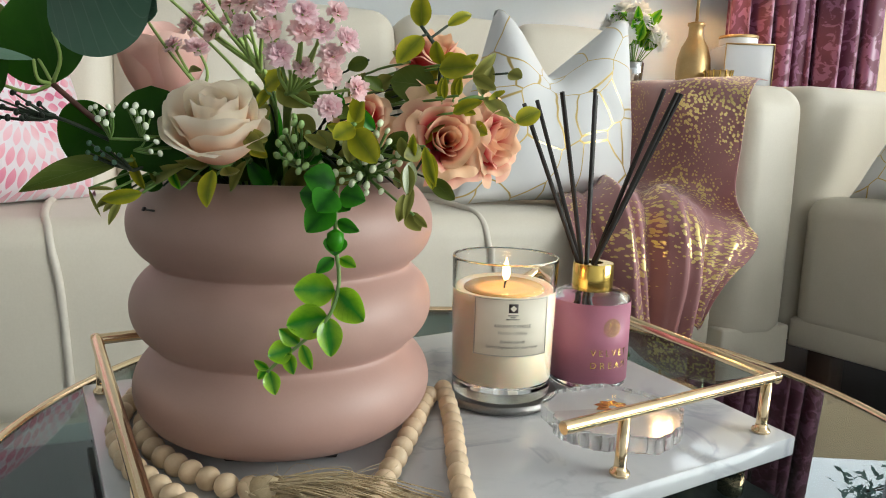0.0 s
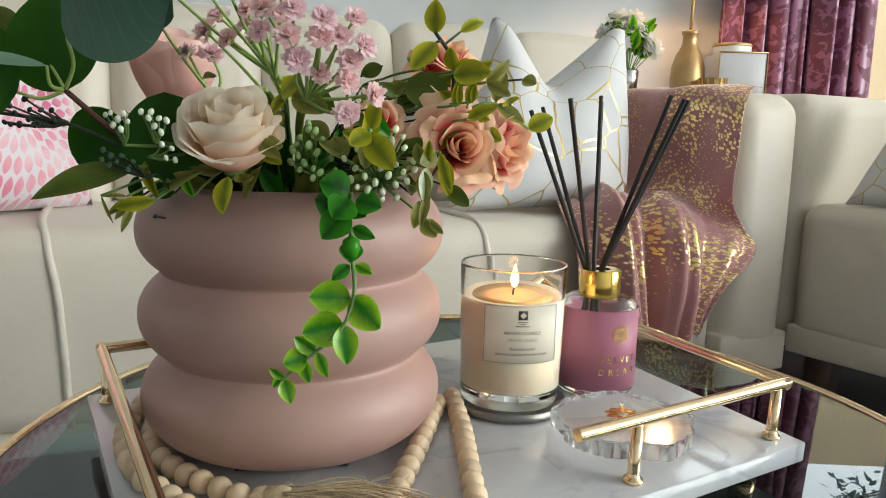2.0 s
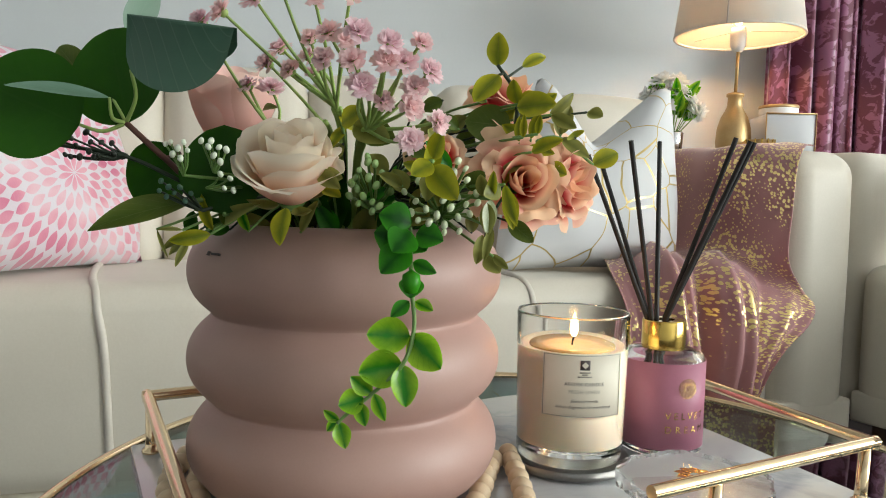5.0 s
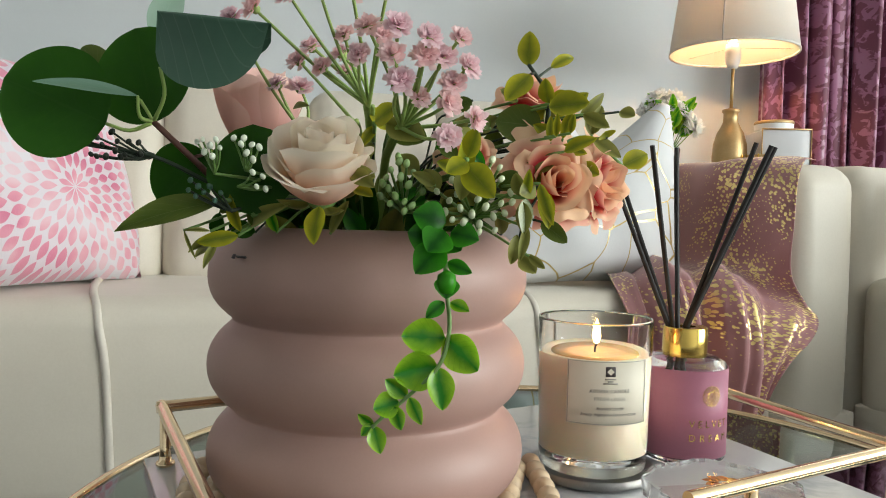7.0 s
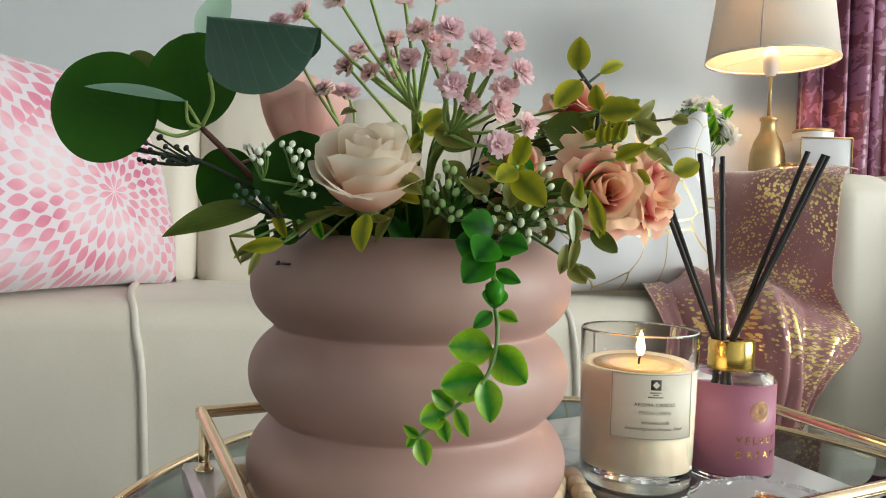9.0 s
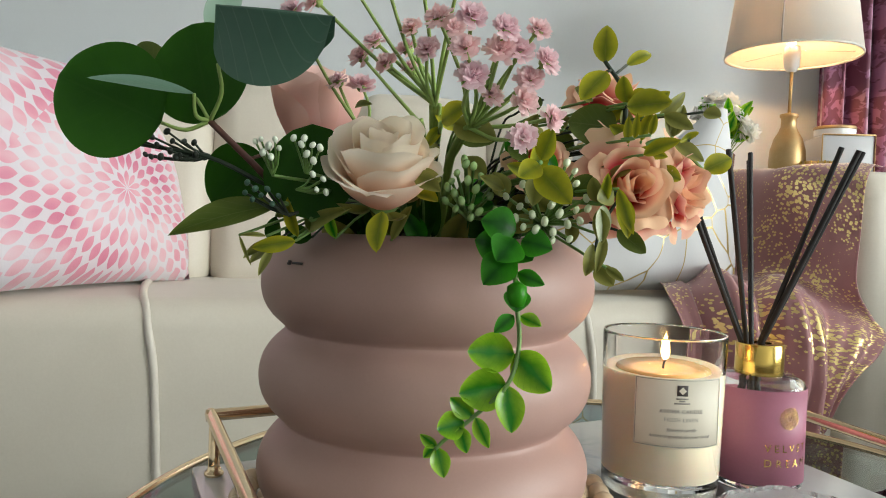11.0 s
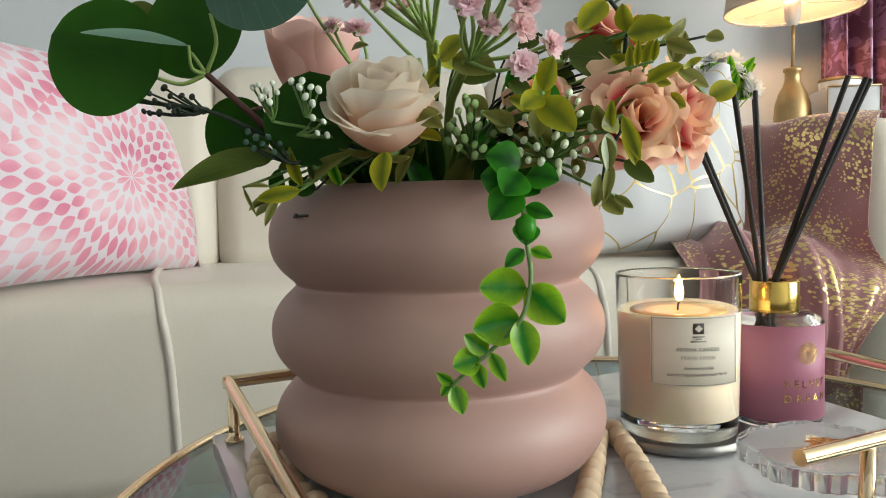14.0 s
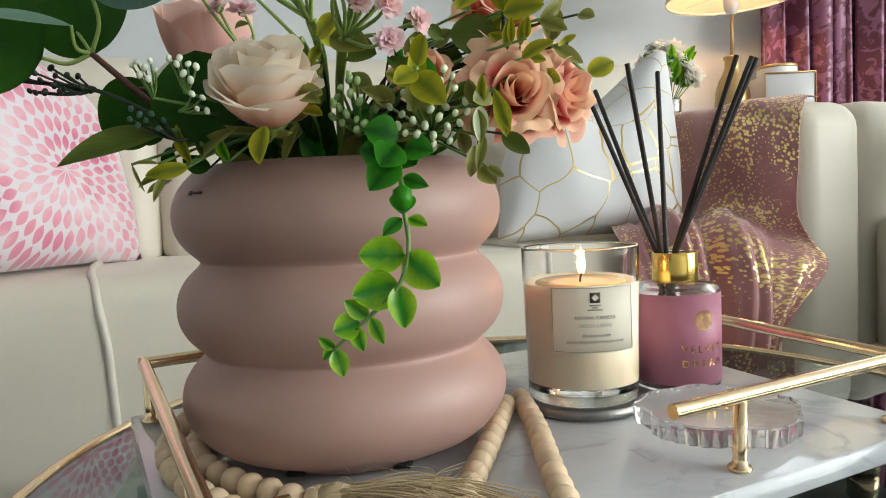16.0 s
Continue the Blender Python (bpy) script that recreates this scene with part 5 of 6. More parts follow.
def build_blooms():
    root = thing("gypsophila_spray", "spray of small lilac pink artificial blooms on thin green stems", "flower", place=into_pot(-0.09, 0.42))
    meshes = [mesh_of("bloom", bloom_bm(0.0062, s), "petal_lilac") for s in range(4)]
    hubs = [(-0.128, 0.43, 0.622), (-0.098, 0.415, 0.628), (-0.070, 0.395, 0.622), (-0.088, 0.405, 0.634)]
    rnd = random.Random(11)
    bpy.context.view_layer.update()
    for i, q in enumerate(BLOOM):
        q = Vector(q)
        hub = min((Vector(h) for h in hubs), key=lambda h: (h - q).length + rnd.uniform(0, 0.008))
        way = (q - hub).normalized()
        turn = (way + Vector((rnd.uniform(-0.4, 0.4), -0.75, 0.15))).normalized().to_track_quat("Z", "Y").to_matrix().to_4x4()
        s = rnd.uniform(0.85, 1.12)
        share("bloom", meshes[i % 4], root, Matrix.Translation(q) @ turn @ Matrix.Diagonal((s, s, s, 1)))
        mid = hub.lerp(q, 0.5) + Vector((rnd.uniform(-0.004, 0.004), 0.004, rnd.uniform(-0.004, 0.002)))
        part("stalk", tube(spline([hub, mid, q], 4), 0.0011, 0.0008, 6), "pale_stem", root)
        bud = lathe([(0.0, -0.0042), (0.0022, -0.003), (0.0030, 0.0), (0.0, 0.0006)], 8)
        bmesh.ops.transform(bud, matrix=Matrix.Translation(q) @ turn, verts=bud.verts)
        part("calyx", bud, "pale_stem", root)
    for h in hubs:
        foot = into_pot(h[0], h[1])
        for off in (-0.006, 0.0, 0.007):
            part("stem", tube(over_rim((h[0] + 0.3 * off, h[1], h[2]))[:-3] + [Vector((foot[0] + off, foot[1], foot[2]))], 0.0013, 0.0017, 6), "pale_stem", root)


def leaf_group(root, rows, material, round_, face=(0, -1, 0.2), seed=2, bend=0.12):
    rnd = random.Random(seed)
    for b, t, w in rows:
        f = Vector(face) + Vector((rnd.uniform(-0.4, 0.4), 0, rnd.uniform(-0.3, 0.3)))
        part("leaf", leaf_bm(b, t, w, f, bend * rnd.uniform(0.3, 1.4), 0.12 * rnd.uniform(0.4, 1.4), round_, 10, rnd.choice((0.0, 0.1, 0.16))), material, root)


def build_leaf_sprigs():
    y = thing("yellow_leaf_sprig", "sprig of yellow-green rounded leaves on a dark stem", "foliage", place=YELLOWSTEM[-1])
    leaf_group(y, YELLOW[:4], "leaf_yellow", 0.45, seed=3)
    leaf_group(y, YELLOW[4:5], "leaf_olive", 0.7, seed=4)
    leaf_group(y, YELLOW[5:8], "leaf_khaki", 0.35, seed=5)
    leaf_group(y, YELLOW[8:9], "leaf_yellow", 0.6, seed=6)
    leaf_group(y, YELLOW[9:], "leaf_yellow", 0.3, seed=7)
    part("stem", tube(spline(YELLOWSTEM), 0.0011, 0.0020, 7), "dark_stem", y)
    part("stem", tube(spline(YELLOWSTEM_B), 0.0009, 0.0018, 7), "stem", y)
    part("stem", tube(over_rim((-0.019, 0.485, 0.585)), 0.002, sides=7), "stem", y)
    for b, t, w in YELLOW[:5]:
        near = min(spline(YELLOWSTEM), key=lambda q: (q - Vector(b)).length)
        part("leaf_stalk", tube([near, b], 0.0008, sides=5), "dark_stem", y)
    for b, t, w in YELLOW[5:]:
        near = min(spline(YELLOWSTEM_B), key=lambda q: (q - Vector(b)).length)
        part("leaf_stalk", tube([near, b], 0.0007, sides=5), "stem", y)
    o = thing("khaki_leaf_sprig", "sprig of khaki and yellow leaves among the berries", "foliage", place=(-0.036, 0.405, 0.60))
    leaf_group(o, OLIVE[:3], "leaf_yellow", 0.55, seed=8)
    leaf_group(o, OLIVE[3:4], "leaf_khaki", 0.35, seed=9)
    leaf_group(o, OLIVE[4:5], "leaf_yellow", 0.35, seed=10)
    leaf_group(o, OLIVE[5:8], "leaf_khaki", 0.4, seed=11)
    leaf_group(o, OLIVE[8:9], "leaf_yellow", 0.6, seed=12)
    leaf_group(o, OLIVE[9:], "leaf_khaki", 0.5, seed=13)
    leaf_group(o, SEPAL[:1], "leaf_yellow", 0.4, seed=14)
    leaf_group(o, SEPAL[1:], "leaf_khaki", 0.2, seed=15)
    part("stem", tube(over_rim((-0.036, 0.40, 0.607)), 0.0013, 0.0018, 7), "stem", o)
    part("stem", tube(spline([(0.004, 0.41, 0.594), (-0.006, 0.41, 0.575), (-0.008, 0.41, 0.556)]), 0.0008, sides=6), "dark_stem", o)
    part("stem", tube(over_rim((0.004, 0.41, 0.594)), 0.0012, sides=6), "dark_stem", o)
    part("stem", tube(over_rim((-0.084, 0.40, 0.625)), 0.0011, sides=6), "stem", o)


def build_filler():
    """Short leaves that fill the planter's mouth between the stems."""
    root = thing("filler_foliage", "short dark and olive artificial leaves filling the planter's mouth", "foliage", place=(POT[0], POT[1], 0.56))
    rnd = random.Random(77)
    for k in range(46):
        a = radians(rnd.uniform(-178, 12))
        d = Vector((math.cos(a), math.sin(a), 0))
        r0 = rnd.uniform(0.040, 0.066)
        b = Vector((POT[0], POT[1], 0)) + d * r0 + Vector((0, 0, rnd.uniform(0.560, 0.575)))
        t = b + d * rnd.uniform(0.004, 0.026) + Vector((rnd.uniform(-0.012, 0.012), 0, rnd.uniform(0.012, 0.036)))
        part("leaf", leaf_bm(b, t, rnd.uniform(0.009, 0.018), (d.x + rnd.uniform(-0.6, 0.6), d.y, 0.3), 0.15, 0.12, 0.35), rnd.choice(("leaf_dark", "leaf_dark", "leaf_olive", "leaf_khaki", "leaf_deep")), root)
        part("leaf_stalk", tube([b, b - d * 0.012 + Vector((0, 0, -0.035))], 0.0009, sides=5), "dark_stem", root)
    for centre, spread, count, kinds in (((0.004, 0.452, 0.612), (0.044, 0.016, 0.036), 46, ("leaf_khaki", "leaf_yellow", "leaf_olive", "leaf_khaki")), ((-0.045, 0.425, 0.592), (0.030, 0.012, 0.022), 16, ("leaf_olive", "leaf_deep", "leaf_khaki")), ((-0.165, 0.435, 0.588), (0.026, 0.014, 0.018), 14, ("leaf_dark", "leaf_olive", "leaf_dark"))):
        for k in range(count):
            b = Vector([c + rnd.gauss(0, 0.5) * e for c, e in zip(centre, spread)])
            t = b + Vector((rnd.uniform(-0.016, 0.016), rnd.uniform(-0.008, 0.004), rnd.uniform(-0.012, 0.018)))
            part("leaf", leaf_bm(b, t, rnd.uniform(0.007, 0.012), (rnd.uniform(-0.7, 0.7), -1, rnd.uniform(-0.3, 0.7)), 0.12, 0.12, rnd.uniform(0.3, 0.6), 10, rnd.choice((0, 0.14))), rnd.choice(kinds), root)
            part("leaf_stalk", tube(over_rim(b), 0.0007, sides=5), "dark_stem", root)
    accent = thing("accent_foliage", "yellow-green, khaki and silvery artificial leaves between the roses", "foliage", place=(POT[0], POT[1] - 0.05, 0.57))
    for kind_of, b, t, w in ACCENT:
        f = (rnd.uniform(-0.5, 0.5), -1, rnd.uniform(-0.1, 0.6))
        part("leaf", leaf_bm(b, t, w, f, 0.14 * rnd.uniform(0.4, 1.4), rnd.uniform(0.08, 0.25), rnd.uniform(0.25, 0.55), 10, rnd.choice((0.0, 0.12, 0.2))), kind_of, accent)
        part("leaf_stalk", tube(over_rim(b), 0.0008, sides=5), "stem", accent)
    for k in range(22):
        a = rnd.uniform(0, 2 * math.pi)
        b = Vector((POT[0] + 0.045 * math.cos(a), POT[1] + 0.045 * math.sin(a), 0.55))
        t = b + Vector((rnd.uniform(-0.02, 0.02), rnd.uniform(-0.02, 0.01), rnd.uniform(0.045, 0.075)))
        part("leaf", leaf_bm(b, t, rnd.uniform(0.018, 0.030), (rnd.uniform(-0.5, 0.5), -1, 0.2), 0.1, 0.1, 0.5), rnd.choice(("leaf_dark", "leaf_deep", "leaf_olive")), root)


def build_vine():
    root = thing("trailing_vine", "trailing vine of glossy bright green leaves hanging over the planter", "foliage", place=VINESTEM[0])
    part("stem", tube(spline(VINESTEM), 0.0013, 0.0009, 8), "stem", root)
    part("stem", tube(over_rim(VINESTEM[0]), 0.0016, sides=7), "stem", root)
    rnd = random.Random(21)
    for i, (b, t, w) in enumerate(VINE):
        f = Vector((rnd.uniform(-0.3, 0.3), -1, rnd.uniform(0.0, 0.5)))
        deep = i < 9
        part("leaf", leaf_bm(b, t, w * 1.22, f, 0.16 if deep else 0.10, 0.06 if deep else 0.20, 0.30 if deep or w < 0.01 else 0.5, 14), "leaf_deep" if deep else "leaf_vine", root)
    bud = lathe([(0.0, 0.0), (0.0042, 0.002), (0.0050, 0.006), (0.0046, 0.011), (0.0, 0.014)], 14, (-0.045, 0.393, 0.537))
    part("bud", bud, "leaf_deep", root)


def build_flowers():
    full = [(1, 0.12, 1.50, 330, -0.10), (2, 0.20, 1.56, 260, -0.10), (2, 0.30, 1.60, 240, -0.05), (3, 0.42, 1.64, 200, 0.05), (3, 0.55, 1.68, 185, 0.12), (3, 0.70, 1.70, 175, 0.30), (3, 0.85, 1.48, 165, 0.46), (3, 0.97, 1.20, 155, 0.40)]
    build_rose("rose", "cream white artificial rose in full bloom", (-0.1135, 0.408, 0.5985), (0.04, -0.54, 0.83), 0.0262, "petal_white", full, 5, group="roses in the planter", point=0.25)
    closed = [(2, 0.25, 1.5, 220, 0.0), (3, 0.45, 1.62, 170, 0.03), (3, 0.66, 1.62, 160, 0.08), (3, 0.82, 1.50, 150, 0.15)]
    build_rose("peony", "blush pink artificial peony bud behind the leaves", (-0.163, 0.460, 0.630), (0.08, -0.25, 0.95), 0.0330, "petal_pink", closed, 6, 2)
    mid = [(1, 0.15, 1.22, 300, 0.0), (2, 0.24, 1.24, 200, 0.05), (3, 0.40, 1.24, 150, 0.25), (3, 0.58, 1.14, 135, 0.6), (4, 0.74, 0.95, 105, 1.0), (4, 0.86, 0.66, 85, 1.2)]
    for c, ax, r, sd, lab in (((0.013, 0.440, 0.600), (0.22, -0.90, 0.15), 0.0250, 7, "coral and peach artificial rose facing outwards"), ((0.041, 0.458, 0.600), (0.72, -0.62, 0.1), 0.0235, 8, "coral and peach artificial rose at the planter's side"), ((0.006, 0.472, 0.650), (0.25, -0.45, 0.75), 0.0225, 9, "coral rose behind yellow leaves"), ((-0.036, 0.440, 0.612), (0.1, -0.7, 0.5), 0.0165, 10, "half hidden peach rose among the berries")):
        build_rose("rose", lab, c, ax, r, "petal_coral", mid, sd, 3, group="roses in the planter", point=1.5)


# ---- table, tray and what stands on it ----
def tray_z(x, y):
    return 0.36005 - 0.009 * x + 0.041 * y


UP = Vector((0.009, -0.041, 1)).normalized()
UDIR = Vector((0.8616, 0.5075, 0)).normalized()
UDIR = (UDIR - UP * UDIR.dot(UP)).normalized()
VDIR = UP.cross(UDIR)
TRAY = Matrix(((UDIR.x, VDIR.x, UP.x, 0), (UDIR.y, VDIR.y, UP.y, 0), (UDIR.z, VDIR.z, UP.z, 0.36005), (0, 0, 0, 1)))


def build_table():
    cx, cy, R = 0.052, 0.570, 0.392
    root = thing("coffee_table", "round coffee table with a dark tinted glass top and gold rim", "table", place=(cx, cy, 0))
    tilt = Matrix.Translation((cx, cy, tray_z(cx, cy) - 0.036)) @ UP.to_track_quat("Z", "Y").to_matrix().to_4x4()
    top = lathe([(0.0, -0.008), (R - 0.003, -0.008), (R - 0.003, 0.0), (0.0, 0.0)], 128)
    bmesh.ops.transform(top, matrix=tilt, verts=top.verts)
    part("glass_top", top, "table_glass", root, "dark tinted glass", smooth=False).visible_shadow = False
    rim = lathe([(R - 0.003, -0.014), (R + 0.002, -0.015), (R + 0.0035, -0.013), (R + 0.0035, 0.002), (R + 0.002, 0.0035), (R - 0.001, 0.0035), (R - 0.003, 0.002)], 128, closed=True)
    bmesh.ops.transform(rim, matrix=tilt, verts=rim.verts)
    part("rim", rim, "gold", root, "polished gold rim")
    for k in range(4):
        a = math.pi / 4 + k * math.pi / 2
        d = Vector((math.cos(a), math.sin(a), 0))
        q = Vector((cx, cy, 0)) + d * (R - 0.02)
        part("leg", tube([(q.x, q.y, 0), (q.x, q.y, tray_z(q.x, q.y) - 0.052)], 0.011, sides=14), "gold", root)
    ring = [Vector((cx + (R - 0.02) * math.cos(2 * math.pi * k / 64), cy + (R - 0.02) * math.sin(2 * math.pi * k / 64), 0.02)) for k in range(65)]
    part("foot_ring", tube_into(bmesh.new(), ring, 0.010, sides=10), "gold", root)
    shelf = lathe([(0.0, 0.0), (R - 0.035, 0.0), (R - 0.035, 0.008), (0.0, 0.008)], 96, (cx, cy, 0.028))
    part("lower_shelf", shelf, M["dark_teal"], root, "dark teal lower shelf", smooth=False)


def build_tray():
    root = thing("serving_tray", "white marble serving tray with gold rail handles", "tray", place=(0.08, 0.52, 0.37))
    u0, u1, v0, v1 = 0.047, 0.521, 0.314, 0.641
    part("slab", block(u0, u1, v0, v1, -0.016, 0.0, 0.0016, 2, TRAY), "marble", root, sharp=30)
    ru0, ru1, rv0, rv1, h, r = 0.0584, 0.5085, 0.331, 0.6215, 0.0445, 0.0045

    def rail(points):
        """Round bar with square mitred corners."""
        pts = [TRAY @ Vector((a, b, h)) for a, b in points]
        bm = bmesh.new()
        for p, q in zip(pts, pts[1:]):
            d = (q - p).normalized()
            tube_into(bm, [p - d * (r * 0.9 if p is not pts[0] else 0), q + d * (r * 0.9 if q is not pts[-1] else 0)], r, sides=16)
        return bm

    part("rail", rail([(0.302, rv0), (ru1, rv0), (ru1, rv1), (0.48, rv1)]), "gold", root, sharp=50)
    part("rail", rail([(0.265, rv1), (ru0, rv1), (ru0, rv0), (0.09, rv0)]), "gold", root, sharp=50)
    for a, b in ((0.3545, rv0), (ru1 - 0.006, rv0 + 0.001), (ru1, rv1 - 0.006), (ru0 + 0.002, rv1 - 0.002), (0.215, rv1), (ru0, rv0 + 0.05)):
        prof = [(0.0068, 0.0), (0.0072, 0.0012), (0.0066, 0.0026), (0.0048, 0.0032), (0.0042, 0.008), (0.0040, h - 0.003)]
        post = lathe(prof, 20, (a, b, 0))
        bmesh.ops.transform(post, matrix=TRAY, verts=post.verts)
        part("post", post, "gold", root)
    for a, b in ((u0 + 0.03, v0 + 0.03), (u1 - 0.03, v0 + 0.03), (u0 + 0.03, v1 - 0.03), (u1 - 0.03, v1 - 0.03)):
        foot = lathe([(0.008, -0.036), (0.010, -0.034), (0.010, -0.018), (0.008, -0.016)], 20, (a, b, 0))
        bmesh.ops.transform(foot, matrix=TRAY, verts=foot.verts)
        part("foot", foot, "gold", root)


def build_planter():
    z0 = tray_z(*POT)
    root = thing("planter", "dusty pink matte ceramic planter of three stacked rings", "planter", place=(POT[0], POT[1], z0))
    prof = [(0.0, 0.004), (0.060, 0.004), (0.062, 0.0005), (0.066, 0.0005), (0.068, 0.004)]
    lobes = ((0.421, 0.037, 0.0300), (0.4800, 0.0286, 0.0288), (0.5375, 0.0285, 0.0305))
    for i, (zc, lo, hi) in enumerate(lobes):
        for k in range(0 if i else 3, 25):
            t = -1 + 2 * k / 24
            hgt = lo if t < 0 else hi
            if i == 2 and t > 0.98:
                continue
            rr = (0.0875 if i else (0.066 if t < 0 else 0.0875))
            prof.append((rr + (0.1068 - rr) * (0.35 * math.cos(math.pi * t / 2) + 0.65 * max(0.0, 1 - abs(t) ** 2.6) ** 0.7), zc + t * hgt * (0.995 if abs(t) > 0.99 else 1) - z0))
    for turn in range(4):
        prof = prof[:8] + [((a[0] + 2 * b[0] + c[0]) / 4, b[1]) for a, b, c in zip(prof[7:], prof[8:], prof[9:])] + prof[-1:]
    top = 0.5685 - z0
    prof += [(0.0865, top), (0.0840, top + 0.0006), (0.0815, top - 0.001), (0.080, top - 0.006), (0.080, 0.13), (0.0, 0.13)]
    part("body", lathe(prof, 96, (POT[0], POT[1], z0)), "planter", root)
    soil = lathe([(0.0, 0.150), (0.03, 0.152), (0.06, 0.148), (0.0795, 0.146)], 40, (POT[0], POT[1], z0))
    rnd = random.Random(4)
    for v in soil.verts:
        v.co.z += rnd.uniform(-0.003, 0.003)
    part("filling", soil, "soil", root, "dark moss filling")
    for a in (-1.9, -0.9, 0.6, 2.2):
        part("felt_foot", block(-0.006, 0.006, -0.004, 0.004, 0.0, 0.003, 0.001, 1, Matrix.Translation((POT[0] + 0.066 * math.cos(a), POT[1] + 0.066 * math.sin(a), z0 - 0.0005))), "reed", root, "black felt pad")
    # small maker's mark pressed on the upper ring
    for k, (da, w, hh) in enumerate(((0, 0.0026, 0.0026), (4.2, 0.0085, 0.0012))):
        a = radians(-131 + da)
        rad = 0.1049
        m = Matrix.Translation((POT[0] + rad * math.cos(a), POT[1] + rad * math.sin(a), 0.552)) @ pose(0, 0, 0, 0, 0, math.degrees(a) + 90) @ pose(0, 0, 0, -28, 0, 0)
        part("maker_mark", block(-w / 2, w / 2, -0.0006, 0.0006, -hh / 2, hh / 2, 0.0002, 1, m), "ink", root)


def bent_text(body, size, centre, radius, angle, z, material, parent, name="lettering", spacing=1.1, slant=0.0):
    """Lettering wrapped round an upright cylinder, facing outwards at the given angle."""
    cu = bpy.data.curves.new("letters", "FONT")
    cu.body, cu.size, cu.align_x, cu.align_y, cu.extrude, cu.resolution_u = body, size, "CENTER", "CENTER", 0.0, 3
    cu.space_character, cu.shear = spacing, slant
    tmp = new("tmp_letters", cu)
    bpy.context.view_layer.update()
    me = bpy.data.meshes.new_from_object(tmp.evaluated_get(bpy.context.evaluated_depsgraph_get()))
    bpy.data.objects.remove(tmp)
    bm = bmesh.new()
    bm.from_mesh(me)
    bpy.data.meshes.remove(me)
    for v in bm.verts:
        a = angle + v.co.x / radius
        v.co = Vector((centre[0] + radius * math.cos(a), centre[1] + radius * math.sin(a), z + v.co.y))
    bmesh.ops.recalc_face_normals(bm, faces=bm.faces)
    return part(name, bm, material, parent, smooth=False)


def wrap(radius, a0, a1, z0, z1, centre, n=24, t=0.0003):
    """A thin curved label on an upright cylinder."""
    bm = grid(n, 2, lambda u, v: (centre[0] + radius * math.cos(a0 + (a1 - a0) * u), centre[1] + radius * math.sin(a0 + (a1 - a0) * u), z0 + (z1 - z0) * v))
    return thicken(bm, -t)


CANDLE = (0.0640, 0.590)


